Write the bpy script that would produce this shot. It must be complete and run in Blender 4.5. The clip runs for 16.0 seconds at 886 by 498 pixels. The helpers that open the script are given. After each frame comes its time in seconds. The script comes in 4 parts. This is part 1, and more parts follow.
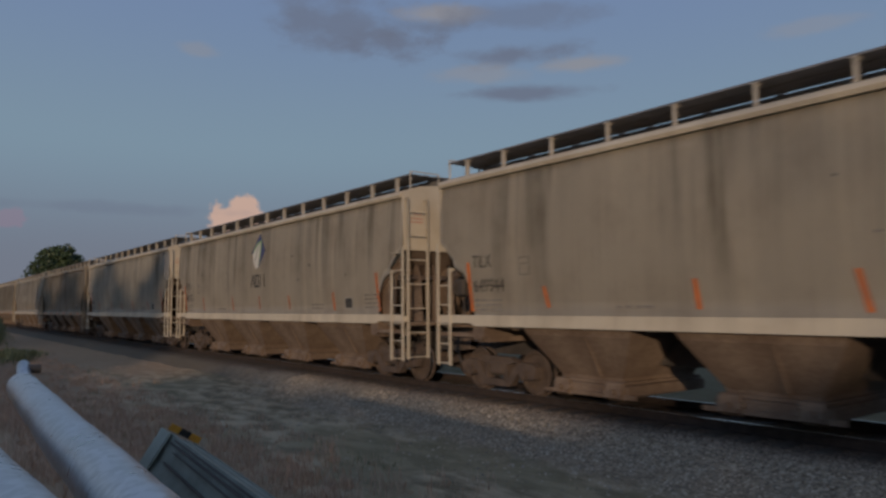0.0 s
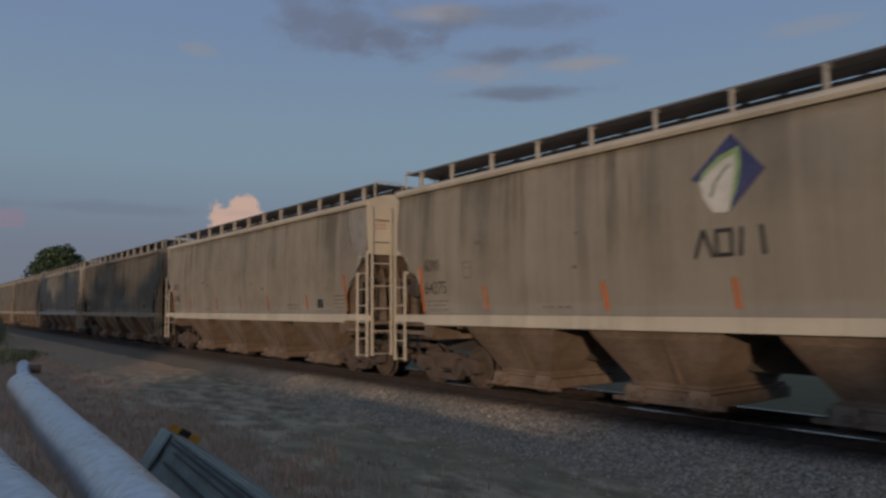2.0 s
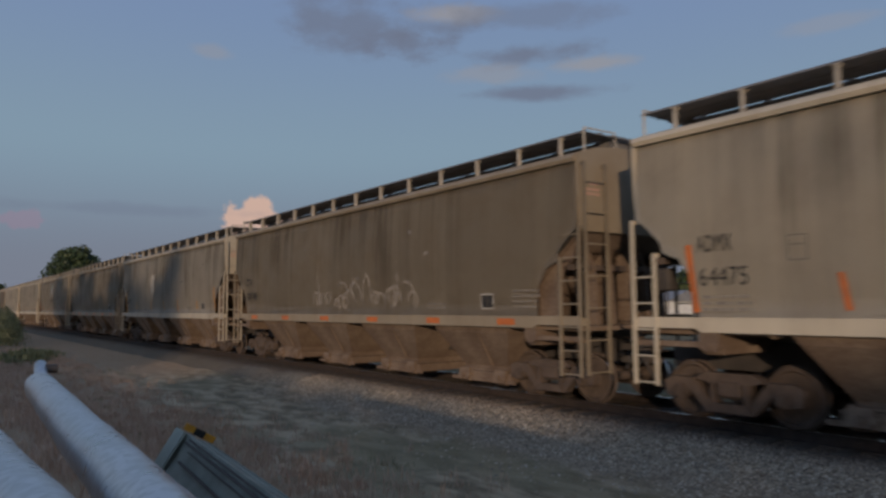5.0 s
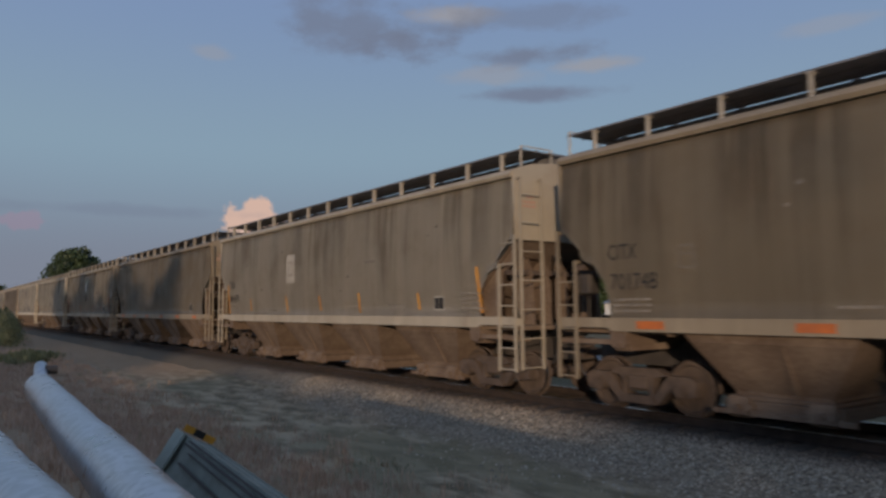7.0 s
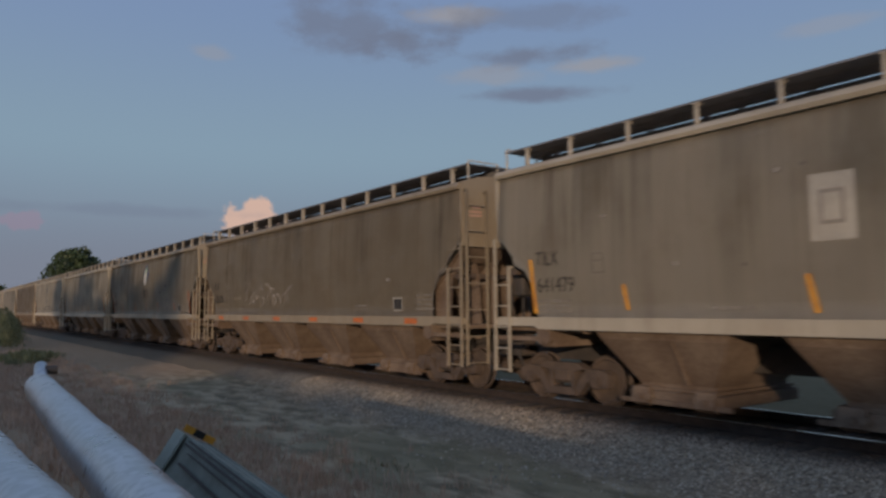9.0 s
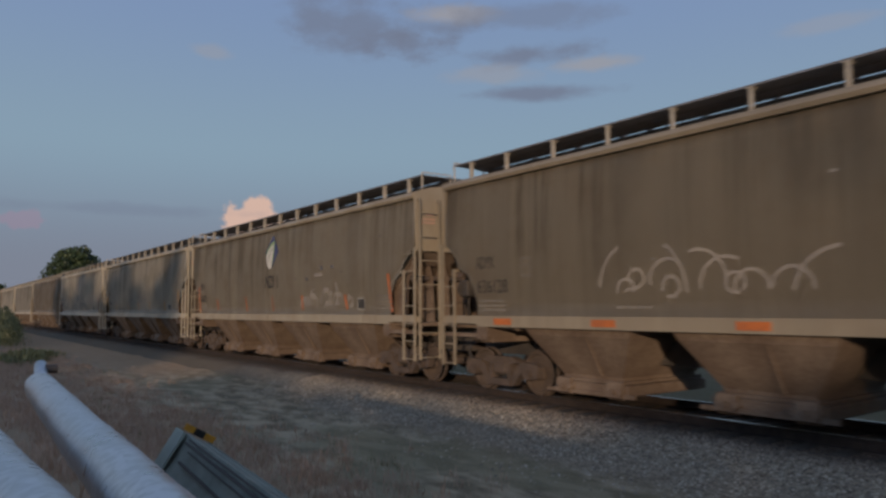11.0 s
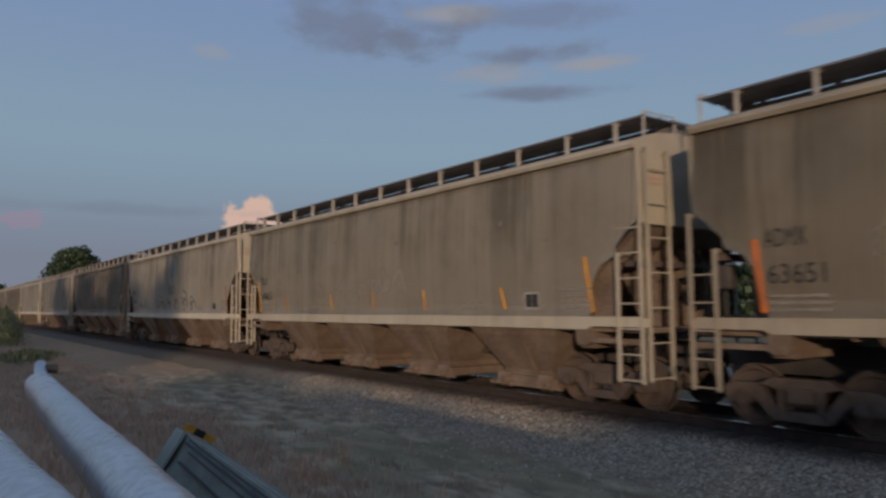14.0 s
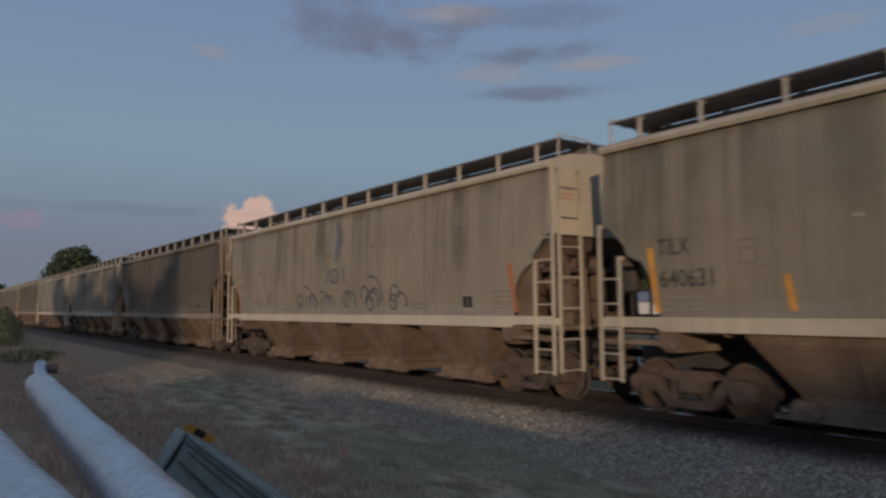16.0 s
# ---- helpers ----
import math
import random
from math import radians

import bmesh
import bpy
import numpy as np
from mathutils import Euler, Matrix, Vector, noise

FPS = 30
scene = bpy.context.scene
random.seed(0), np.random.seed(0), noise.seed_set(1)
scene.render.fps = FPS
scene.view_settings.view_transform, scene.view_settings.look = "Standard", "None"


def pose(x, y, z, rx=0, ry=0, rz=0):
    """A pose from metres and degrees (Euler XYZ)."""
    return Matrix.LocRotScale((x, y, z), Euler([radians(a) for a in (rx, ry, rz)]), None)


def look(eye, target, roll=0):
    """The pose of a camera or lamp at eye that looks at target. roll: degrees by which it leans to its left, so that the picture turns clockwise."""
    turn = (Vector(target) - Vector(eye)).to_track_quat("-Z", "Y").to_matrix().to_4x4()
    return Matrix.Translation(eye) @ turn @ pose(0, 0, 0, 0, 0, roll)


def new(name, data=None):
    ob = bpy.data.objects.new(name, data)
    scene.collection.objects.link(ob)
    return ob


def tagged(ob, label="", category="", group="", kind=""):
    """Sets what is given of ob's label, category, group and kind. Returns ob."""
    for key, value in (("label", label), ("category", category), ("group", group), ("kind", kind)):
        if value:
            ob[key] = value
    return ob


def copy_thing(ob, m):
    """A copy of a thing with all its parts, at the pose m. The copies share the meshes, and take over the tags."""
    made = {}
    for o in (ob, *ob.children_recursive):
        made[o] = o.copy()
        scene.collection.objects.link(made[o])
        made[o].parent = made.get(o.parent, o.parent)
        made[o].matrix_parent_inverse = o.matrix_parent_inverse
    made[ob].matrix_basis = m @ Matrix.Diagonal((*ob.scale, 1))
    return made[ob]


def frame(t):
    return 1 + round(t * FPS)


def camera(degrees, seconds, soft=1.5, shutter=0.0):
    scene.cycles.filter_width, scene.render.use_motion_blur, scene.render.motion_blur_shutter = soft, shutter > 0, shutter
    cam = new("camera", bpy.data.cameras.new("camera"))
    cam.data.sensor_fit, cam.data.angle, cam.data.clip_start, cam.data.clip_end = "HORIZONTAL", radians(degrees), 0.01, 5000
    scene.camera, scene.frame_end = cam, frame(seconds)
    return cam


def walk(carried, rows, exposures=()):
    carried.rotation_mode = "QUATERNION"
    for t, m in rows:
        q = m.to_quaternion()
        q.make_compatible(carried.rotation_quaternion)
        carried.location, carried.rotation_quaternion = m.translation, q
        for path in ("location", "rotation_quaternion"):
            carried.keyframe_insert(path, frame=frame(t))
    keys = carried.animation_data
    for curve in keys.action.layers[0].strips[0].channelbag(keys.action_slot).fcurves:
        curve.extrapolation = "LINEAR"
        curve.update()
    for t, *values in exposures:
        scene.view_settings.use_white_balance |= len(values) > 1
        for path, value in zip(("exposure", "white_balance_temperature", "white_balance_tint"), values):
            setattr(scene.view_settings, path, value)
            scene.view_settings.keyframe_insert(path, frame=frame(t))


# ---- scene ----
# Metres; z = 0 at the top of the rails, x along the track in the train's direction, the camera at x = y = 0.
EYE = (0.0, 0.0, 1.73)


def aim(yaw, pitch, roll):
    return pose(*EYE, 90 + pitch, 0, yaw) @ pose(0, 0, 0, 0, 0, roll)


cam = camera(64.2, 16.0, soft=2.7, shutter=0.35)
walk(cam, [(0.0, aim(52.62, 4.64, -0.45)), (2.1, aim(52.62, 4.64, -0.45)), (2.5, aim(53.1, 4.68, -0.45)),
           (2.9, aim(53.62, 4.68, -0.45)), (3.2, aim(53.66, 4.68, -0.45)), (5.0, aim(53.66, 4.68, -0.45)),
           (6.5, aim(53.66, 4.73, -0.45)), (8.0, aim(53.66, 4.82, -0.45)), (9.0, aim(53.66, 4.78, -0.45)),
           (11.5, aim(53.66, 4.69, -0.45)), (16.0, aim(53.66, 4.69, -0.45))],
     exposures=[(0.0, -0.14), (3.0, -0.14), (4.0, -0.1), (6.5, 0.14), (9.0, 0.09), (12.5, 0.18), (14.5, 0.04), (16.0, -0.06)])

# ---- light ----
SUN_TURN, SUN_HIGH = 47.0, 8.0   # degrees from -y towards +x, and above the horizon
SUN_WAY = Vector((math.sin(radians(SUN_TURN)) * math.cos(radians(SUN_HIGH)),
                  -math.cos(radians(SUN_TURN)) * math.cos(radians(SUN_HIGH)), math.sin(radians(SUN_HIGH))))
sun_data = bpy.data.lights.new("sun", "SUN")
sun_data.energy, sun_data.angle, sun_data.color = 2.15, radians(1.0), (1.0, 0.735, 0.51)
sun = new("sun", sun_data)
sun.matrix_world = look(SUN_WAY * 100, (0, 0, 0))

world = bpy.data.worlds.new("evening_sky")
scene.world = world
world.use_nodes = True


class Net:
    """Short hand for building a node tree."""

    def __init__(self, tree):
        self.tree = tree
        tree.nodes.clear()

    def node(self, kind, settings=None, **sockets):
        n = self.tree.nodes.new(kind)
        for key, value in (settings or {}).items():
            setattr(n, key, value)
        for key, value in sockets.items():
            self.put(n, key.replace("_", " "), value)
        return n

    def put(self, n, key, value):
        socket = n.inputs[int(key[1:])] if key[0] == "i" and key[1:].isdigit() else n.inputs[key]
        if isinstance(value, bpy.types.NodeSocket):
            self.tree.links.new(value, socket)
        else:
            socket.default_value = value

    def math(self, op, a, b=0.0, c=0.0, clamp=False):
        return self.node("ShaderNodeMath", {"operation": op, "use_clamp": clamp}, i0=a, i1=b, i2=c).outputs[0]

    def mix(self, f, a, b, blend="MIX"):
        n = self.node("ShaderNodeMix", {"data_type": "RGBA", "blend_type": blend, "clamp_factor": True})
        for i, v in ((0, f), (6, a), (7, b)):
            self.put(n, "i%d" % i, v)
        return n.outputs[2]

    def ramp(self, f, lo, hi, a=0.0, b=1.0):
        n = self.node("ShaderNodeMapRange", {"interpolation_type": "SMOOTHSTEP"}, i0=f, i1=lo, i2=hi, i3=a, i4=b)
        return n.outputs[0]

    def noise(self, vec, scale, detail=4.0, rough=0.55, w=None):
        n = self.node("ShaderNodeTexNoise", {"noise_dimensions": "3D" if w is None else "4D"}, Vector=vec, Scale=scale, Detail=detail, Roughness=rough)
        if w is not None:
            self.put(n, "W", w)
        return n.outputs["Fac"]

    def scaled(self, vec, sx, sy, sz):
        return self.node("ShaderNodeVectorMath", {"operation": "MULTIPLY"}, i0=vec, i1=(sx, sy, sz)).outputs[0]


def rgb(r, g, b):
    return (r, g, b, 1.0)


def build_sky():
    n = Net(world.node_tree)
    sky = n.node("ShaderNodeTexSky", {"sky_type": "NISHITA", "sun_disc": False, "sun_elevation": radians(SUN_HIGH),
                                      "sun_rotation": radians(180 - SUN_TURN), "air_density": 1.0, "dust_density": 1.2, "ozone_density": 2.0})
    way = n.node("ShaderNodeTexCoord").outputs["Generated"]
    part_xyz = n.node("ShaderNodeSeparateXYZ", None, Vector=way)
    x, y, z = part_xyz.outputs
    az = n.math("MULTIPLY", n.math("ARCTAN2", x, y), 57.2958)
    el = n.math("MULTIPLY", n.math("ARCSINE", z), 57.2958)
    wisp = n.math("SUBTRACT", n.noise(n.scaled(way, 1, 1, 2.2), 11.0, 6.0, 0.6), 0.5)
    puff = n.math("SUBTRACT", n.noise(way, 42.0, 5.0, 0.55), 0.5)
    colour = sky.outputs[0]
    # thin evening haze that evens out the sky towards the horizon
    veil = n.mix(n.ramp(el, 3.0, 13.0), rgb(1.75, 1.98, 2.65), rgb(2.2, 3.1, 3.95))
    veil = n.mix(n.ramp(el, 11.0, 25.0), veil, rgb(1.85, 2.62, 4.25))
    colour = n.mix(n.ramp(el, 95.0, 35.0, 0.45, 0.94), colour, veil)
    # azimuth, elevation, half sizes, raggedness, density, colour, which noise
    grey, cream, pink, white = rgb(1.5, 1.75, 2.45), rgb(3.0, 2.9, 3.05), rgb(2.9, 2.1, 2.8), rgb(5.8, 4.0, 3.3)
    for a, e, ra, re, rag, dens, tone, kind in (
            (-60.0, 22.2, 8.0, 2.6, 3.2, 0.75, grey, wisp), (-56.5, 20.9, 4.0, 1.3, 3.0, 0.75, grey, wisp),
            (-53.5, 23.0, 4.6, 0.8, 2.6, 0.75, cream, wisp), (-54.5, 22.1, 4.5, 0.7, 2.6, 0.5, grey, wisp), (-46.5, 22.7, 6.0, 1.0, 3.2, 0.5, grey, wisp),
            (-46.6, 19.9, 5.6, 0.9, 2.8, 0.85, grey, wisp), (-41.2, 18.9, 3.6, 0.6, 2.6, 0.7, cream, wisp),
            (-49.5, 18.6, 3.6, 0.8, 2.6, 0.45, cream, wisp), (-46.6, 16.9, 6.4, 0.6, 2.2, 0.85, grey, wisp),
            (-72.0, 19.4, 1.8, 0.55, 2.6, 0.4, cream, wisp), (-24.0, 19.5, 3.0, 0.5, 2.6, 0.35, cream, wisp),
            (-69.6, 6.9, 2.0, 1.3, 2.2, 1.0, white, puff), (-68.6, 7.4, 1.5, 1.4, 2.0, 1.0, white, puff), (-67.2, 6.4, 1.8, 1.0, 2.2, 1.0, white, puff),
            (-84.4, 6.2, 1.3, 0.8, 2.4, 0.5, pink, puff), (-79.0, 7.4, 10.0, 0.5, 2.4, 0.35, grey, wisp)):
        u = n.math("DIVIDE", n.math("SUBTRACT", az, a), ra)
        v = n.math("DIVIDE", n.math("SUBTRACT", el, e), re)
        d = n.math("SQRT", n.math("ADD", n.math("MULTIPLY", u, u), n.math("MULTIPLY", v, v)))
        d = n.math("ADD", d, n.math("MULTIPLY", kind, rag))
        soft_edge = (1.3, 0.2) if kind is wisp else (1.1, 0.7)
        mask = n.math("MULTIPLY", n.ramp(d, *soft_edge), dens)
        colour = n.mix(mask, colour, tone)
    back = n.node("ShaderNodeBackground", None, Color=colour, Strength=0.10)
    out = n.node("ShaderNodeOutputWorld")
    n.tree.links.new(back.outputs[0], out.inputs[0])


build_sky()


# ---- materials ----
def material(name, rough=0.6, metal=0.0):
    m = bpy.data.materials.new(name)
    m.use_nodes = True
    n = Net(m.node_tree)
    out = n.node("ShaderNodeOutputMaterial")
    b = n.node("ShaderNodeBsdfPrincipled", None, Roughness=rough, Metallic=metal)
    n.tree.links.new(b.outputs[0], out.inputs[0])
    n.bsdf = b
    n.where = n.node("ShaderNodeTexCoord").outputs["Object"]
    return m, n


def bump(n, height, strength=0.3, depth=0.01):
    n.put(n.bsdf, "Normal", n.node("ShaderNodeBump", None, Strength=strength, Distance=depth, Height=height).outputs[0])


def worn(name, a, b, scale=3.0, fine=40.0, rough=0.7, metal=0.0, relief=0.3, depth=0.01):
    """A surface that varies between two colours at two scales."""
    m, n = material(name, rough, metal)
    big, small = n.noise(n.where, scale, 5.0), n.noise(n.where, fine, 4.0)
    f = n.ramp(n.math("ADD", n.math("MULTIPLY", big, 0.65), n.math("MULTIPLY", small, 0.35)), 0.35, 0.65)
    n.put(n.bsdf, "Base Color", n.mix(f, rgb(*a), rgb(*b)))
    n.put(n.bsdf, "Roughness", n.ramp(small, 0.2, 0.8, rough - 0.1, min(1.0, rough + 0.1)))
    bump(n, small, relief, depth)
    return m


def car_paint(name, browning=0.0, soiled=1.0):
    """Aged paint in the object's own colour, with vertical rain streaks, grime and rust; the alpha seeds the pattern."""
    m, n = material(name, 0.55)
    info = n.node("ShaderNodeObjectInfo")
    seed = n.math("MULTIPLY", info.outputs["Alpha"], 97.0)
    x, y, z = n.node("ShaderNodeSeparateXYZ", None, Vector=n.where).outputs
    base = info.outputs["Color"]
    streak = n.noise(n.scaled(n.where, 1.5, 0.0, 0.10), 1.0, 3.0, 0.6, seed)
    thin = n.noise(n.scaled(n.where, 9.0, 0.0, 0.22), 1.0, 4.0, 0.6, seed)
    blot = n.noise(n.where, 1.1, 5.0, 0.6, seed)
    wide = n.noise(n.scaled(n.where, 0.55, 0.0, 0.04), 1.0, 1.0, 0.5, n.math("ADD", seed, 31.0))
    drip = n.noise(n.scaled(n.where, 3.0, 0.0, 0.13), 1.0, 5.0, 0.66, n.math("ADD", seed, 7.0))
    reach = n.noise(n.scaled(n.where, 1.3, 0.0, 0.0), 1.0, 3.0, 0.6, n.math("ADD", seed, 53.0))
    fade = n.ramp(n.math("ADD", z, n.math("MULTIPLY", reach, 5.0)), 4.6, 6.2, 0.25, 1.0)
    dirt = n.math("MAXIMUM", n.math("MULTIPLY", n.ramp(drip, 0.475, 0.585), 0.9), n.math("MULTIPLY", n.ramp(streak, 0.45, 0.62), 0.85))
    dirt = n.math("MULTIPLY", n.math("MULTIPLY", dirt, n.ramp(wide, 0.36, 0.56, 0.12, 1.0)), fade)
    dirt = n.math("MULTIPLY", dirt, n.ramp(blot, 0.2, 0.6, 0.5, 1.0))
    pale = n.math("MULTIPLY", n.ramp(streak, 0.47, 0.33), 0.4)
    colour = n.mix(pale, base, n.mix(1.0, base, rgb(1.22, 1.22, 1.2), "MULTIPLY"))
    colour = n.mix(n.math("MULTIPLY", dirt, 0.75), colour, n.mix(1.0, base, rgb(0.34, 0.325, 0.30), "MULTIPLY"))
    colour = n.mix(n.math("MULTIPLY", n.ramp(thin, 0.56, 0.8), 0.35), colour, rgb(0.20, 0.17, 0.13))
    # splashed brown dust, more of it towards the sill
    spray = n.math("ADD", n.math("MULTIPLY", blot, 0.7), n.math("MULTIPLY", thin, 0.3))
    colour = n.mix(n.math("MULTIPLY", n.ramp(spray, 0.45, 0.72), 0.30 + browning), colour, rgb(0.20, 0.14, 0.09))
    # grey soot beneath the eave, running out unevenly
    soot = n.math("MULTIPLY", n.ramp(n.math("ADD", z, n.math("MULTIPLY", streak, 1.3)), 4.6, 5.1), 0.35)
    colour = n.mix(soot, colour, rgb(0.16, 0.15, 0.14))
    rust = n.ramp(n.noise(n.where, 5.0, 6.0, 0.7, seed), 0.69, 0.76)
    colour = n.mix(n.math("MULTIPLY", rust, 0.55), colour, rgb(0.13, 0.075, 0.045))
    if soiled < 1.0:
        colour = n.mix(soiled, n.mix(n.ramp(blot, 0.3, 0.7), base, n.mix(1.0, base, rgb(0.84, 0.80, 0.76), "MULTIPLY")), colour)
    n.put(n.bsdf, "Base Color", colour)
    n.put(n.bsdf, "Roughness", n.ramp(blot, 0.3, 0.7, 0.45, 0.75))
    bump(n, n.math("ADD", n.noise(n.where, 2.2, 2.0), n.math("MULTIPLY", n.noise(n.where, 30.0, 3.0), 0.15)), 0.25, 0.03)
    return m


PAINT = car_paint("aged_car_paint")
DUSTY = car_paint("dusty_car_paint", 0.45)
END_PAINT = car_paint("lightly_soiled_car_paint", 0.0, 0.25)
BAY = worn("brown_dusted_hopper_steel", (0.235, 0.178, 0.132), (0.128, 0.088, 0.062), 1.3, 22.0, 0.8)
CAST = worn("rust_brown_cast_steel", (0.066, 0.05, 0.041), (0.125, 0.092, 0.072), 4.0, 45.0, 0.8)
DARK = worn("dark_grimy_steel", (0.045, 0.04, 0.037), (0.085, 0.073, 0.064), 3.0, 35.0, 0.75)
GRATE = worn("weathered_walkway_steel", (0.12, 0.123, 0.132), (0.18, 0.18, 0.188), 3.0, 30.0, 0.6)
# hatch and coaming steel, coloured dark for the shade under the running boards
TROUGH = worn("shade_darkened_hatch_steel", (0.10, 0.10, 0.105), (0.17, 0.165, 0.16), 3.0, 30.0, 0.7)
POST = worn("grey_painted_post_steel", (0.52, 0.48, 0.41), (0.36, 0.33, 0.28), 5.0, 40.0, 0.6)
BRIGHT = worn("polished_tread_steel", (0.55, 0.54, 0.53), (0.40, 0.38, 0.36), 6.0, 60.0, 0.25, 1.0, 0.05)
RAIL_SIDE = worn("rusty_rail_steel", (0.026, 0.019, 0.016), (0.05, 0.036, 0.03), 6.0, 50.0, 0.85)
TIE = worn("creosoted_timber", (0.035, 0.028, 0.023), (0.09, 0.075, 0.06), 4.0, 40.0, 0.9, 0.0, 0.6)
ORANGE = worn("orange_reflective_tape", (0.62, 0.17, 0.035), (0.40, 0.13, 0.05), 4.0, 30.0, 0.5)
AMBER = worn("yellow_reflective_tape", (0.75, 0.36, 0.04), (0.50, 0.22, 0.05), 4.0, 30.0, 0.5)
INK = worn("faded_black_stencil_paint", (0.022, 0.022, 0.024), (0.055, 0.052, 0.05), 8.0, 60.0, 0.65)
FAINT = worn("worn_grey_stencil_paint", (0.22, 0.20, 0.175), (0.30, 0.27, 0.23), 8.0, 60.0, 0.7)
BLUE = worn("faded_navy_blue_decal", (0.035, 0.04, 0.12), (0.07, 0.075, 0.16), 5.0, 40.0, 0.5)
GREEN = worn("faded_leaf_green_decal", (0.20, 0.33, 0.10), (0.30, 0.40, 0.20), 5.0, 40.0, 0.5)
PALE = worn("white_decal", (0.62, 0.60, 0.54), (0.50, 0.48, 0.44), 5.0, 40.0, 0.5)
SLATE = worn("slate_grey_decal", (0.10, 0.105, 0.12), (0.17, 0.17, 0.18), 5.0, 40.0, 0.5)
PLACARD = worn("black_stencil_box", (0.02, 0.02, 0.02), (0.045, 0.042, 0.04), 6.0, 60.0, 0.6)
GREY_PATCH = worn("pale_grey_primer", (0.44, 0.41, 0.35), (0.37, 0.34, 0.29), 3.0, 30.0, 0.6)
SOOT = worn("soot_stain", (0.19, 0.18, 0.165), (0.30, 0.28, 0.245), 2.5, 30.0, 0.8)
SPRAY = worn("sprayed_dark_paint", (0.085, 0.08, 0.085), (0.16, 0.15, 0.14), 3.0, 40.0, 0.6)
SPRAY_FAINT = worn("weathered_sprayed_paint", (0.26, 0.23, 0.20), (0.33, 0.29, 0.24), 2.0, 30.0, 0.7)
RED = worn("red_warning_print", (0.50, 0.28, 0.22), (0.44, 0.30, 0.235), 6.0, 50.0, 0.6)


def galvanised():
    m, n = material("galvanised_steel", 0.38, 0.85)
    cells = n.node("ShaderNodeTexVoronoi", {"feature": "F1"}, Vector=n.where, Scale=38.0).outputs["Color"]
    spangle = n.node("ShaderNodeSeparateColor", None, Color=cells).outputs[0]
    big = n.noise(n.where, 2.5, 4.0)
    f = n.math("ADD", n.math("MULTIPLY", spangle, 0.35), n.math("MULTIPLY", big, 0.65))
    n.put(n.bsdf, "Base Color", n.mix(n.ramp(f, 0.25, 0.75), rgb(0.40, 0.42, 0.45), rgb(0.64, 0.66, 0.69)))
    n.put(n.bsdf, "Roughness", n.ramp(f, 0.2, 0.8, 0.26, 0.42))
    bump(n, n.noise(n.where, 4.0, 2.0), 0.05, 0.02)
    return m


GALV = galvanised()
BEAM = worn("weathered_grey_green_steel", (0.15, 0.17, 0.14), (0.27, 0.295, 0.25), 5.0, 60.0, 0.6, 0.1)
# the beam's steel again, coloured paler for the light on its end plate
LIT_PLATE = worn("lit_grey_green_steel", (0.25, 0.29, 0.25), (0.36, 0.40, 0.34), 5.0, 60.0, 0.6, 0.1)
VEIN = worn("dark_green_decal", (0.05, 0.09, 0.04), (0.09, 0.13, 0.07), 5.0, 40.0, 0.5)
BARK = worn("tree_bark", (0.07, 0.055, 0.04), (0.13, 0.10, 0.075), 6.0, 40.0, 0.9, 0.0, 0.8)
SHED = worn("white_shed_cladding", (0.75, 0.74, 0.70), (0.62, 0.61, 0.58), 2.0, 20.0, 0.6)
SHED_ROOF = worn("grey_shed_roof", (0.18, 0.18, 0.19), (0.28, 0.28, 0.28), 2.0, 20.0, 0.6)
CAR_RED = worn("red_car_paint", (0.35, 0.04, 0.03), (0.28, 0.03, 0.03), 2.0, 20.0, 0.35)
GLASS_DARK = worn("dark_window_glass", (0.02, 0.022, 0.025), (0.03, 0.032, 0.035), 2.0, 20.0, 0.12)


def foliage(name, a, b):
    m, n = material(name, 0.6)
    isle = n.node("ShaderNodeNewGeometry").outputs["Random Per Island"]
    n.put(n.bsdf, "Base Color", n.mix(isle, rgb(*a), rgb(*b)))
    return m


LEAF = foliage("tree_leaves", (0.022, 0.04, 0.016), (0.055, 0.085, 0.03))
WEED = foliage("weed_leaves", (0.11, 0.135, 0.06), (0.26, 0.26, 0.14))
STRAW = foliage("dry_grass", (0.38, 0.25, 0.18), (0.60, 0.44, 0.32))


def stone_material():
    """Crushed stone, turning dark brown close to the rails."""
    m, n = material("ballast_stone", 0.85)
    isle = n.node("ShaderNodeNewGeometry").outputs["Random Per Island"]
    y = n.node("ShaderNodeSeparateXYZ", None, Vector=n.where).outputs[1]
    browning = n.ramp(n.math("ADD", y, n.math("MULTIPLY", n.noise(n.where, 0.9, 5.0), 0.9)), 8.9, 10.0)
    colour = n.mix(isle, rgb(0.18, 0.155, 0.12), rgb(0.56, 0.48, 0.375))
    n.put(n.bsdf, "Base Color", n.mix(browning, colour, n.mix(isle, rgb(0.04, 0.03, 0.024), rgb(0.11, 0.08, 0.06))))
    return m


STONE = stone_material()


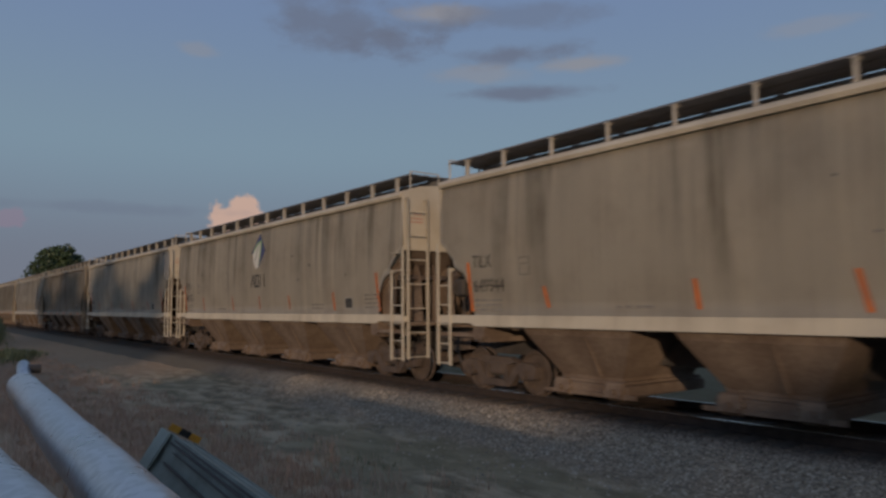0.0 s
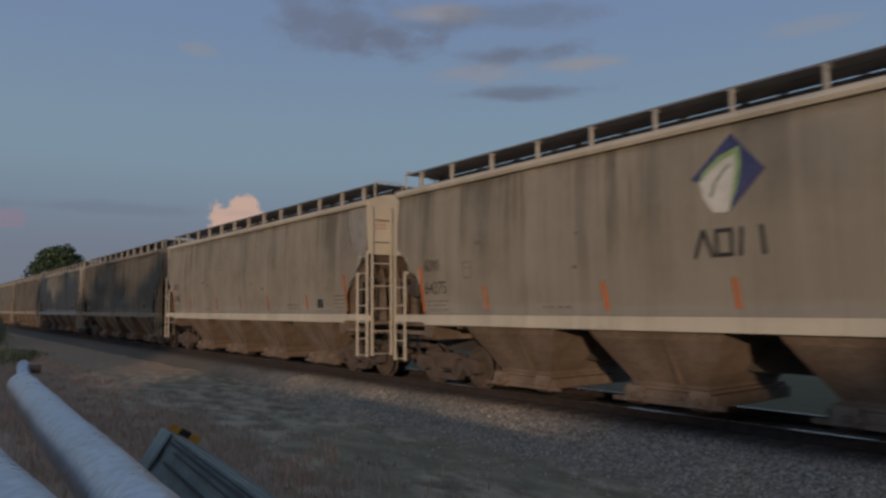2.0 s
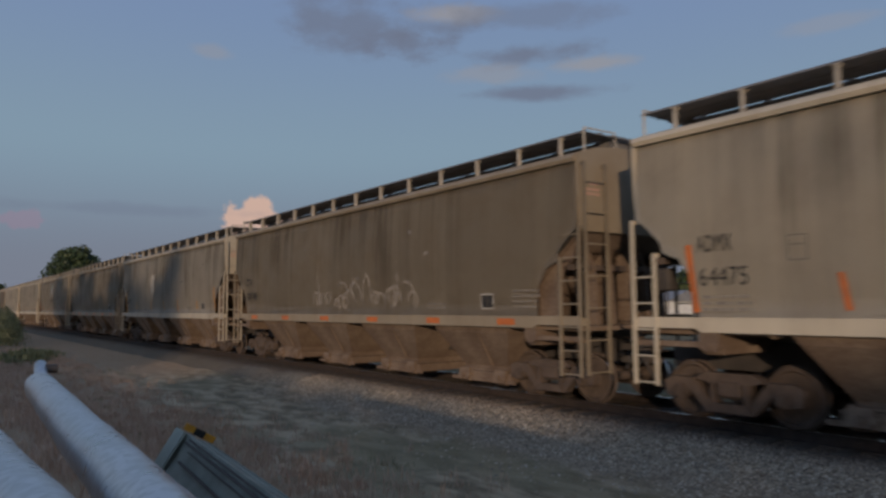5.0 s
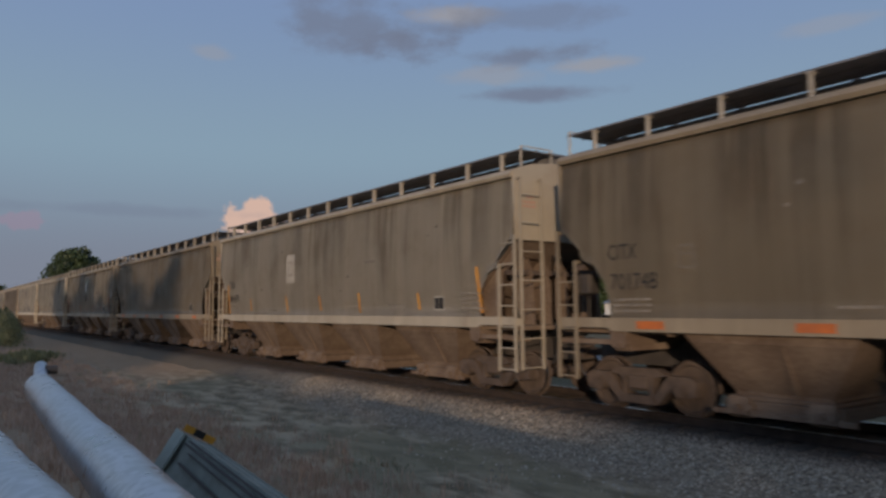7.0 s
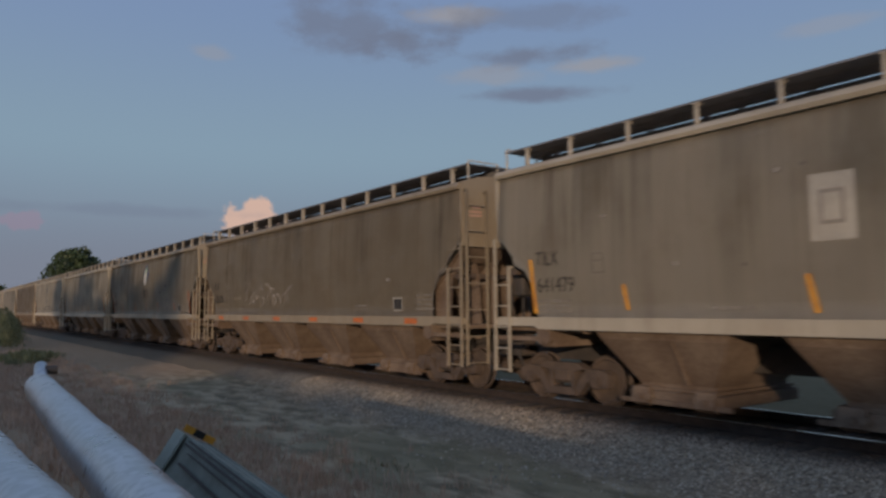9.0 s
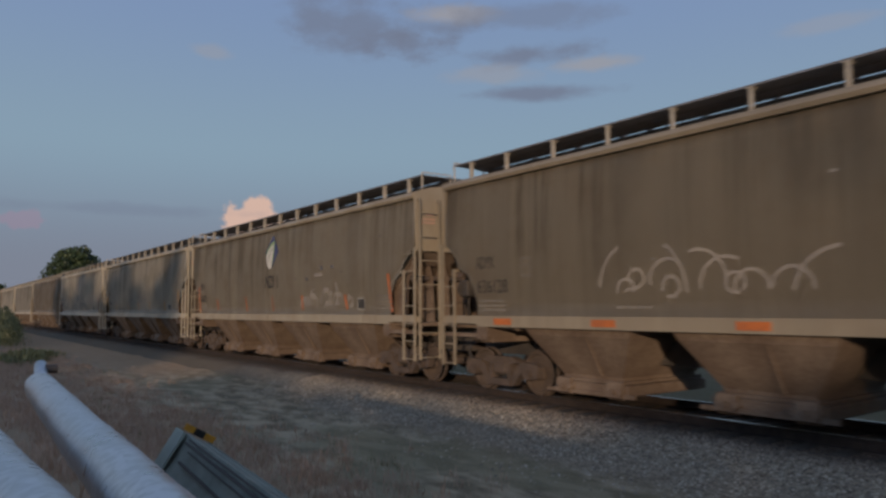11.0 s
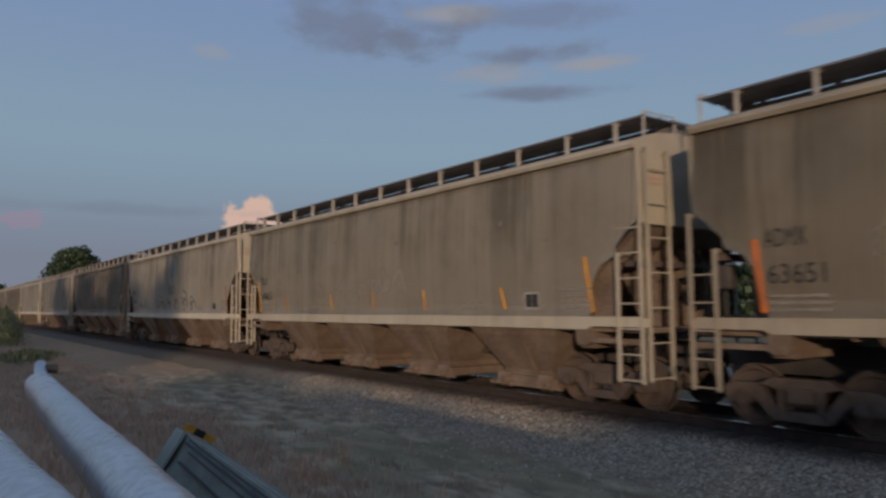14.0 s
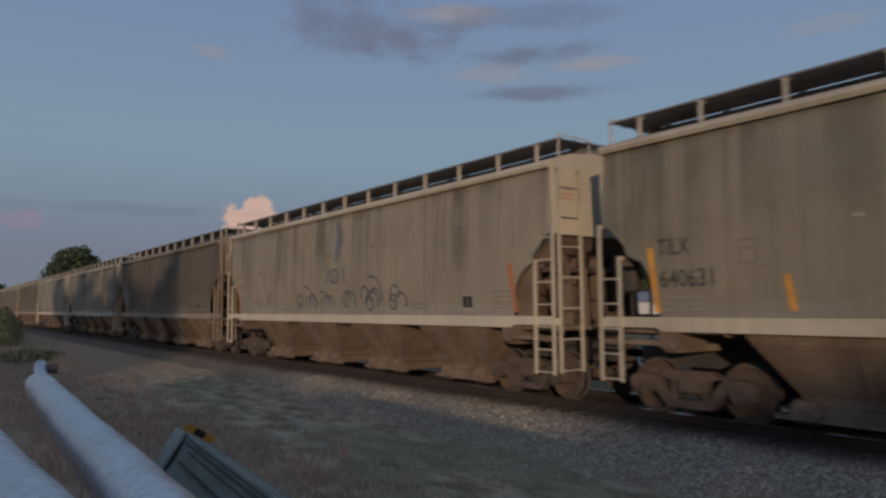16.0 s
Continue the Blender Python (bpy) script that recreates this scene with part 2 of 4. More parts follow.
def ground_material():
    """Packed grey-brown dirt, with dry grass litter, a sandy patch toned as sunlit and a gravelly margin along the
    track.
    """
    m, n = material("packed_dirt", 0.95)
    x, y, z = n.node("ShaderNodeSeparateXYZ", None, Vector=n.where).outputs
    big = n.noise(n.scaled(n.where, 0.35, 1.0, 1.0), 0.55, 5.0, 0.6)
    mid = n.noise(n.scaled(n.where, 0.5, 1.0, 1.0), 2.4, 5.0, 0.6)
    fine = n.noise(n.where, 26.0, 5.0, 0.65)
    pebble = n.noise(n.where, 75.0, 2.0, 0.5)
    colour = n.mix(n.ramp(mid, 0.38, 0.62), rgb(0.20, 0.165, 0.10), rgb(0.50, 0.41, 0.275))
    colour = n.mix(n.math("MULTIPLY", n.ramp(big, 0.46, 0.58), 0.65), colour, rgb(0.24, 0.215, 0.125))
    colour = n.mix(n.math("MULTIPLY", n.ramp(pebble, 0.55, 0.75), 0.35), colour, rgb(0.45, 0.41, 0.36))
    # dry grass litter towards the road, sand toned orange where the sunlit patch lies
    litter = n.ramp(n.math("ADD", n.math("ADD", y, n.math("MULTIPLY", mid, 3.0)), n.math("MULTIPLY", x, 0.10)), 5.2, 3.2)
    colour = n.mix(n.math("MULTIPLY", litter, 0.75), colour, n.mix(fine, rgb(0.29, 0.185, 0.115), rgb(0.50, 0.345, 0.22)))
    gravel = n.math("MULTIPLY", n.ramp(n.math("ADD", y, n.math("MULTIPLY", mid, 1.2)), 7.4, 8.2), n.ramp(n.math("ADD", x, n.math("MULTIPLY", mid, 6.0)), -17.0, -10.0))
    field = n.ramp(n.math("ADD", y, n.math("MULTIPLY", mid, 2.0)), 13.5, 15.5)
    sunlit_sand = n.math("MULTIPLY", n.ramp(n.math("ADD", x, n.math("MULTIPLY", big, 6.0)), -19.0, -25.0), n.ramp(n.math("ADD", y, n.math("MULTIPLY", mid, 2.0)), 6.0, 7.5))
    colour = n.mix(n.math("MULTIPLY", n.math("MULTIPLY", sunlit_sand, 0.8), n.math("SUBTRACT", 1.0, field)), colour, n.mix(fine, rgb(0.33, 0.215, 0.125), rgb(0.50, 0.35, 0.22)))
    grains = n.node("ShaderNodeTexVoronoi", {"feature": "F1"}, Vector=n.where, Scale=26.0)
    shade = n.node("ShaderNodeSeparateColor", None, Color=grains.outputs["Color"]).outputs[0]
    colour = n.mix(gravel, colour, n.mix(shade, rgb(0.18, 0.145, 0.105), rgb(0.47, 0.40, 0.295)))
    colour = n.mix(field, colour, n.mix(mid, rgb(0.105, 0.088, 0.038), rgb(0.18, 0.142, 0.072)))
    n.put(n.bsdf, "Base Color", colour)
    height = n.math("ADD", n.math("MULTIPLY", fine, 0.5), n.math("MULTIPLY", pebble, 0.3))
    bump(n, n.math("ADD", height, n.math("MULTIPLY", mid, 1.2)), 0.8, 0.05)
    return m


GROUND = ground_material()


# ---- mesh helpers ----
MESHES = {}


def finish(bm, name, smooth=False):
    bmesh.ops.recalc_face_normals(bm, faces=bm.faces)
    me = bpy.data.meshes.new(name)
    bm.to_mesh(me)
    bm.free()
    if smooth:
        for p in me.polygons:
            p.use_smooth = True
    return me


def shaped(key, make, mat, smooth=False):
    """The mesh of that key, made once and shared by all alike parts."""
    if key not in MESHES:
        bm = bmesh.new()
        make(bm)
        MESHES[key] = finish(bm, key, smooth)
        MESHES[key].materials.append(mat)
    return MESHES[key]


def part(name, me, parent=None, label="", at=None, color=None):
    ob = new(name, me)
    if parent is not None:
        ob.parent = parent
    if at is not None:
        ob.matrix_basis = at
    if color is not None:
        ob.color = color
    if label:
        ob["label"] = label
    return ob


def box(bm, x0, x1, y0, y1, z0, z1, bevel=0.0):
    r = bmesh.ops.create_cube(bm, size=1.0)
    for v in r["verts"]:
        v.co = Vector((x0 + (v.co.x + 0.5) * (x1 - x0), y0 + (v.co.y + 0.5) * (y1 - y0), z0 + (v.co.z + 0.5) * (z1 - z0)))
    if bevel:
        edges = list({e for v in r["verts"] for e in v.link_edges})
        bmesh.ops.bevel(bm, geom=edges, offset=bevel, segments=1, affect="EDGES")


def tube(bm, a, b, r, n=10, r2=None):
    a, b = Vector(a), Vector(b)
    turn = (b - a).to_track_quat("Z", "Y").to_matrix().to_4x4()
    m = Matrix.Translation((a + b) / 2) @ turn
    bmesh.ops.create_cone(bm, cap_ends=True, segments=n, radius1=r, radius2=r if r2 is None else r2, depth=(b - a).length, matrix=m)


def prism(bm, pts, axis, a, b):
    """A polygon extruded from a to b along the axis; pts in the two other axes, in their order."""
    def place(p, d):
        q = list(p)
        q.insert("xyz".index(axis), d)
        return bm.verts.new(q)
    lo, hi = [place(p, a) for p in pts], [place(p, b) for p in pts]
    bm.faces.new(lo), bm.faces.new(hi)
    for i in range(len(pts)):
        j = (i + 1) % len(pts)
        bm.faces.new((lo[i], lo[j], hi[j], hi[i]))


def loft(bm, rings, caps=True):
    """Faces between rings of points; closed rings."""
    rows = [[bm.verts.new(p) for p in ring] for ring in rings]
    for r, s in zip(rows, rows[1:]):
        for i in range(len(r)):
            j = (i + 1) % len(r)
            bm.faces.new((r[i], r[j], s[j], s[i]))
    if caps:
        bm.faces.new(rows[0]), bm.faces.new(rows[-1])


# ---- covered hopper cars ----
LONG, HALF = 16.4, 1.6           # body length, half width
SILL_LOW, SILL_TOP, EAVE = 1.335, 1.54, 4.27
TRACK_Y = 9.0 + HALF


def side_y(x, z):
    """The near side's surface: a little bowed, each panel slightly pillowed between its weld seams."""
    u = (z - SILL_TOP) / (EAVE - SILL_TOP)
    bow = 0.05 * math.sin(math.pi * min(max(u, 0.0), 1.0))
    k = abs(math.sin(math.pi * x / 1.3667))
    return -(HALF - 0.05 + bow + 0.018 * (k ** 0.5) * math.sin(math.pi * min(max(u, 0.0), 1.0)))


CUT = ((0.0, 3.07), (0.20, 2.92), (0.44, 2.68), (0.48, 2.52), (0.76, 2.40), (0.96, 2.10), (1.04, 1.80), (1.041, 1.54))


def cut_low(d):
    """The lower edge of the side sheet at d from the body's end."""
    for (d0, z0), (d1, z1) in zip(CUT, CUT[1:]):
        if d0 <= d <= d1:
            return z0 + (z1 - z0) * (d - d0) / (d1 - d0)
    return SILL_TOP


def side_sheet(bm, sign):
    ds = [0.0, 0.1, 0.2, 0.32, 0.44, 0.48, 0.62, 0.76, 0.86, 0.96, 1.0, 1.04, 1.041]
    xs = ds + [1.15 + 0.2278 * i for i in range(62)]
    xs = [x for x in xs if x < LONG / 2] + [LONG / 2]
    xs = xs + [LONG - x for x in reversed(xs[:-1])]
    rows = []
    for x in xs:
        low = cut_low(min(x, LONG - x))
        col = []
        for i in range(11):
            z = low + (EAVE - low) * i / 10
            col.append(bm.verts.new((x, sign * -side_y(x, z), z)))
        rows.append(col)
    for a, b in zip(rows, rows[1:]):
        for i in range(10):
            bm.faces.new((a[i], b[i], b[i + 1], a[i + 1]))
    bmesh.ops.solidify(bm, geom=bm.faces[:], thickness=0.02)


def roof(bm):
    pts = [(-1.63, EAVE - 0.04), (-1.66, EAVE + 0.02), (-1.62, EAVE + 0.09), (-1.1, EAVE + 0.26), (-0.5, EAVE + 0.33), (0.5, EAVE + 0.33),
           (1.1, EAVE + 0.26), (1.62, EAVE + 0.09), (1.66, EAVE + 0.02), (1.63, EAVE - 0.04)]
    prism(bm, pts, "x", 0.0, LONG)


def end_sheet(bm):
    """The upper end wall: a bowed plate under the roof's arch."""
    pts = [(-1.55, 3.02), (-1.58, 3.6), (-1.60, EAVE - 0.02), (-1.62, EAVE + 0.085), (-1.1, EAVE + 0.255), (-0.5, EAVE + 0.325), (0.5, EAVE + 0.325),
           (1.1, EAVE + 0.255), (1.62, EAVE + 0.085), (1.60, EAVE - 0.02), (1.58, 3.6), (1.55, 3.02)]
    prism(bm, pts, "x", -0.045, 0.02)


def warning(bm):
    """Lines of red print on the end wall."""
    for z, y0, y1 in ((3.86, -1.32, -1.10), (3.76, -1.36, -1.02), (3.68, -1.36, -1.02)):
        box(bm, -0.049, -0.045, y0, y1, z - 0.022, z + 0.022)


def end_slope(bm):
    """The sloping sheet below the end wall, with its shear plate, stiffeners and centre post."""
    prism(bm, [(0.02, 3.06), (0.06, 3.0), (2.1, 1.27), (2.1, 1.36)], "y", -1.5, 1.5)


def end_stiffener(bm):
    prism(bm, [(0.32, 2.74), (0.20, 2.40), (0.12, 1.39), (0.42, 1.39), (0.85, 2.30)], "y", -0.03, 0.03)


def end_gusset(bm):
    """Sheet that closes the outer edge of the slope sheet's upper half, folded at its foot."""
    prism(bm, [(0.16, 2.92), (0.30, 2.50), (0.52, 2.42), (0.60, 1.39), (1.12, 1.39), (1.12, 2.14)], "y", -0.015, 0.015)


def end_beam(bm):
    """Cross beam under the slope sheet's upper half."""
    box(bm, 0.22, 0.40, -1.45, 1.45, 2.36, 2.46)


def end_deck(bm):
    prism(bm, [(-0.1, 1.30), (-0.1, 1.38), (2.0, 1.38), (2.0, 1.30)], "y", -1.45, 1.45)


def side_sill(bm, sign):
    y0, y1 = sorted((sign * (HALF - 0.10), sign * (HALF + 0.012)))
    prism(bm, [(-0.1, 1.52), (-0.1, 1.39), (1.0, 1.39), (1.1, SILL_LOW), (LONG - 1.1, SILL_LOW), (LONG - 1.0, 1.39), (LONG + 0.1, 1.39), (LONG + 0.1, 1.52)], "y", y0, y1)
    z = SILL_TOP
    box(bm, 0.0, LONG, min(y0, y1) + (0.0 if sign < 0 else 0.03), max(y0, y1) - (0.03 if sign < 0 else 0.0), z - 0.021, z + 0.01)


def bolster_end(bm):
    """Body bolster with a tapered foot at each end."""
    for y0, y1 in ((-1.59, -1.46), (1.46, 1.59)):
        prism(bm, [(-0.15, 1.40), (-0.15, 1.12), (-0.09, 1.07), (0.10, 1.07), (0.15, 1.14), (0.17, 1.40)], "y", y0, y1)
    box(bm, -0.15, 0.15, -1.46, 1.46, 1.02, 1.3)
    tube(bm, (0.0, -1.61, 1.14), (0.0, -1.58, 1.14), 0.045, 10)


def step_bar(bm):
    """Lower tie bar between the sill's end and the bolster."""
    box(bm, -0.05, 1.05, -1.57, -1.52, 1.12, 1.20)


def bay(bm):
    """An inverted pyramid hung from the sills, narrowing to its outlet."""
    def ring(x0, x1, y, z):
        return [(x0, -y, z), (x1, -y, z), (x1, y, z), (x0, y, z)]
    loft(bm, [ring(-1.20, 1.24, 1.49, 1.42), ring(-1.19, 1.23, 1.49, 1.30), ring(-1.12, 1.18, 1.46, 1.20), ring(-0.68, 0.68, 1.02, 0.50), ring(-0.66, 0.66, 1.01, 0.36)])


def bay_rib(bm):
    """Angle iron that runs down the near sheet of a bay."""
    prism(bm, [(-1.475, 1.20), (-1.445, 1.20), (-1.045, 0.52), (-1.075, 0.50)], "x", -0.03, 0.03)


def bay_flange(bm):
    """Lip along the foot of the bay, above its gate."""
    box(bm, -0.76, 0.76, -1.09, 1.09, 0.40, 0.45)


def gate_bracket(bm):
    """Cast bracket with the bearing of the gate's shaft."""
    prism(bm, [(-1.21, 0.20), (-1.10, 0.14), (-1.10, 0.44), (-1.16, 0.44)], "x", -0.16, 0.16)
    tube(bm, (0, -1.25, 0.29), (0, -1.17, 0.29), 0.05, 10)


def gate(bm):
    """Sliding outlet gate in its frame, with the capstan that opens it."""
    box(bm, -0.84, 0.84, -1.10, 1.10, 0.20, 0.39, 0.02)
    for x in (-0.4, 0.4):
        tube(bm, (x, -1.20, 0.30), (x, -1.09, 0.30), 0.045, 8)
    box(bm, -1.0, 1.0, -1.15, -1.09, 0.18, 0.25)


def floor_plate(bm):
    """Plate that closes the body above the gaps between the bays."""
    box(bm, 1.6, LONG - 1.6, -1.48, 1.48, 1.40, 1.43)


def centre_sill(bm):
    prism(bm, [(-0.22, 0.70), (-0.17, 1.12), (0.17, 1.12), (0.22, 0.70)], "x", -0.35, LONG + 0.35)


def walkway(bm):
    """Open-grid running board: edge angles with close-set cross bars."""
    for y in (-0.42, -0.02, 0.39):
        box(bm, -0.03, LONG + 0.03, y, y + 0.03, 4.785, 4.815)
    for i in range(int(LONG / 0.06)):
        x = 0.06 * i
        box(bm, x, x + 0.05, -0.39, 0.39, 4.795, 4.812)


def walkway_end(bm):
    """Tubular handhold frame at the end of the running boards."""
    for y in (-1.34, -0.52):
        tube(bm, (0.02, y, 4.36), (0.02, y, 4.87), 0.02, 6)
    tube(bm, (0.02, -1.34, 4.87), (0.02, -0.52, 4.87), 0.014, 6)


def crossover(bm):
    """Grid platform across the roof's end."""
    for x in (-0.02, 0.16, 0.34):
        box(bm, x, x + 0.03, -0.66, 0.66, 4.775, 4.812)
    for i in range(11):
        box(bm, 0.01, 0.34, -0.62 + 0.12 * i, -0.55 + 0.12 * i, 4.785, 4.80)


def roof_post(bm):
    prism(bm, [(-0.030, EAVE + 0.05), (0.030, EAVE + 0.05), (0.030, 4.78), (-0.030, 4.78)], "y", -0.03, 0.012)
    box(bm, -0.030, -0.018, -0.03, 0.08, EAVE + 0.05, 4.78)
    box(bm, -0.045, 0.045, -0.04, 0.10, 4.755, 4.78)


def hatch(bm):
    """Long trough hatch cover with its battens."""
    prism(bm, [(-0.46, 4.55), (-0.45, 4.74), (-0.35, 4.80), (0.35, 4.80), (0.45, 4.74), (0.46, 4.55)], "x", -1.9, 1.9)
    for x in (-1.7, -0.6, 0.6, 1.7):
        box(bm, x - 0.04, x + 0.04, -0.48, 0.48, 4.78, 4.82)


def coaming(bm):
    """Low wall round the hatch trough along the roof's middle."""
    prism(bm, [(-0.50, 4.45), (-0.49, 4.775), (0.49, 4.775), (0.50, 4.45)], "x", 0.15, LONG - 0.15)


def stile(bm, low, high):
    box(bm, -0.026, 0.026, -0.02, 0.02, low, high)
    box(bm, -0.026, 0.026, 0.0, 0.10, high - 0.06, high)


def rung(bm, w):
    tube(bm, (0, 0, 0), (w, 0, 0), 0.014, 6)


def coupler(bm):
    box(bm, -0.95, 0.05, -0.07, 0.07, 0.80, 0.94, 0.02)
    prism(bm, [(-1.28, -0.12), (-1.22, 0.14), (-0.98, 0.16), (-0.86, 0.07), (-0.86, -0.07), (-1.02, -0.15)], "z", 0.73, 1.0)
    box(bm, -0.40, 0.0, -0.16, 0.16, 0.74, 1.02)


def cut_lever(bm):
    tube(bm, (-0.22, -1.45, 1.05), (-0.22, -0.2, 1.05), 0.014, 6)
    tube(bm, (-0.22, -1.45, 1.05), (-0.34, -1.5, 0.72), 0.014, 6)


def air_hose(bm):
    tube(bm, (-0.30, 0.3, 0.80), (-0.62, 0.36, 0.42), 0.03, 8)
    tube(bm, (-0.62, 0.36, 0.42), (-0.9, 0.3, 0.36), 0.03, 8)


def truck_bolster(bm):
    box(bm, -0.2, 0.2, -1.15, 1.15, 0.38, 0.62, 0.03)
    tube(bm, (0, 0, 0.6), (0, 0, 0.78), 0.2, 16)
    box(bm, -0.75, 0.75, -0.62, -0.56, 0.30, 0.38)
    box(bm, -0.75, 0.75, 0.56, 0.62, 0.30, 0.38)


def side_frame(bm):
    """Cast side frame: a truss with two pedestal jaws and a spring window."""
    for y0, y1 in ((-0.09, 0.09),):
        prism(bm, [(-1.18, 0.40), (-1.22, 0.62), (-1.08, 0.70), (-0.62, 0.70), (-0.72, 0.50), (-0.98, 0.36)], "y", y0, y1)
        prism(bm, [(1.18, 0.40), (0.98, 0.36), (0.72, 0.50), (0.62, 0.70), (1.08, 0.70), (1.22, 0.62)], "y", y0, y1)
        prism(bm, [(-0.62, 0.70), (-0.42, 0.80), (0.42, 0.80), (0.62, 0.70), (0.36, 0.64), (-0.36, 0.64)], "y", y0, y1)
        prism(bm, [(-0.42, 0.20), (-0.34, 0.34), (0.34, 0.34), (0.42, 0.20)], "y", y0 - 0.04, y1 + 0.02)
        prism(bm, [(-0.72, 0.50), (-0.62, 0.66), (-0.34, 0.34), (-0.42, 0.20)], "y", y0, y1)
        prism(bm, [(0.72, 0.50), (0.42, 0.20), (0.34, 0.34), (0.62, 0.66)], "y", y0, y1)
    for s in (-1, 1):
        box(bm, s * 0.30 - 0.04, s * 0.30 + 0.04, -0.1, 0.08, 0.34, 0.64)
    for v in bm.verts:
        v.co.x *= 0.9
        v.co.z = 0.16 + (v.co.z - 0.2) * 0.95


def spring(bm):
    """A coil, its turns as ridges of one body."""
    n = 12
    prof = [(0.03, 0.34)] + [(r, 0.345 + 0.0185 * i) for i, r in enumerate([0.062, 0.05] * 7)] + [(0.03, 0.60)]
    loft(bm, [[(r * math.cos(2 * math.pi * i / n), r * math.sin(2 * math.pi * i / n), z) for i in range(n)] for r, z in prof])


WHEEL_R, HALF_BASE = 0.43, 0.80


def wheelset(bm):
    """Axle and two flanged wheels about the axle's centre."""
    n = 28
    for s in (-1, 1):
        prof = [(0.09, 0.60), (0.10, 0.70), (0.16, 0.72), (0.37, 0.735), (0.39, 0.70), (0.487, 0.70), (0.487, 0.725), (0.457, 0.735), (0.452, 0.83), (0.40, 0.84),
                (0.37, 0.80), (0.17, 0.785), (0.15, 0.83), (0.09, 0.84)]
        k = WHEEL_R / 0.457
        rings = [[(r * k * math.cos(2 * math.pi * i / n), s * y, r * k * math.sin(2 * math.pi * i / n)) for i in range(n)] for r, y in prof]
        loft(bm, rings, caps=False)
        for h in range(4):
            a = math.pi / 2 * h
            tube(bm, (0.27 * math.cos(a), s * 0.77, 0.27 * math.sin(a)), (0.27 * math.cos(a), s * 0.80, 0.27 * math.sin(a)), 0.035, 6)
    tube(bm, (0, -1.02, 0), (0, 1.02, 0), 0.085, 12)


def bearing(bm):
    tube(bm, (0, -1.16, 0), (0, -0.92, 0), 0.12, 14)
    tube(bm, (0, -1.19, 0), (0, -1.16, 0), 0.085, 12)
    for k in range(3):
        a = 2.094 * k
        tube(bm, (0.05 * math.cos(a), -1.205, 0.05 * math.sin(a)), (0.05 * math.cos(a), -1.18, 0.05 * math.sin(a)), 0.016, 6)


def reservoir(bm):
    """Air tank on two saddles, on the far half of the end deck."""
    tube(bm, (0.45, 0.25, 1.58), (0.45, 1.15, 1.58), 0.16, 18)
    tube(bm, (0.45, 0.19, 1.58), (0.45, 0.25, 1.58), 0.10, 18, 0.16)
    for y in (0.4, 0.95):
        box(bm, 0.33, 0.57, y, y + 0.08, 1.36, 1.5)


def brake_rods(bm):
    tube(bm, (0.12, -1.1, 1.4), (0.12, -1.1, 2.9), 0.02, 6)
    box(bm, 0.05, 0.28, -1.25, -1.0, 1.95, 2.3, 0.03)
    tube(bm, (0.0, -1.12, 2.12), (0.05, -1.12, 2.12), 0.2, 16)
    tube(bm, (0.12, -1.1, 2.9), (0.30, -0.2, 2.6), 0.015, 6)


# ---- what is painted on the sides ----
SKIN = 0.010


def skin(bm, pts, lift=SKIN):
    """A thin painted shape on the near side; pts (x, z), cut into bands so that it follows the bow."""
    vs = [bm.verts.new((x, side_y(x, z) - lift, z)) for x, z in pts]
    f = bm.faces.new(vs)
    return f


def strip(bm, x0, z0, x1, z1, w, lift=SKIN):
    """A painted bar from one point to another, w wide."""
    d = Vector((x1 - x0, z1 - z0))
    steps = max(1, int(d.length / 0.25))
    d.normalize()
    k = Vector((-d.y, d.x)) * w / 2
    for i in range(steps):
        a, b = i / steps, (i + 1) / steps
        p, q = Vector((x0 + (x1 - x0) * a, z0 + (z1 - z0) * a)), Vector((x0 + (x1 - x0) * b, z0 + (z1 - z0) * b))
        skin(bm, [p + k, q + k, q - k, p - k], lift)


def decal(name, car, mat, label, draw):
    bm = bmesh.new()
    draw(bm)
    me = finish(bm, name)
    for poly in me.polygons:
        if poly.normal.y > 0:
            poly.flip()
    me.materials.append(mat)
    return part(name, me, car, label)


def lettering(name, words, x, z, height, car, mat, width=0.0, label=""):
    """Stencilled characters on the near side, their lower left corner at x, z."""
    cu = bpy.data.curves.new(name, "FONT")
    cu.body, cu.size, cu.resolution_u = words, height * 1.43, 3
    temp = new(name, cu)
    me = bpy.data.meshes.new_from_object(temp.evaluated_get(bpy.context.evaluated_depsgraph_get()))
    bpy.data.objects.remove(temp)
    xs = [v.co.x for v in me.vertices]
    squeeze = width / (max(xs) - min(xs)) if width else 0.85
    for v in me.vertices:
        px, pz = x + (v.co.x - min(xs)) * squeeze, z + v.co.y
        v.co = (px, side_y(px, pz) - SKIN - 0.006, pz)
    me.materials.clear()
    me.materials.append(mat)
    return part(name, me, car, label)


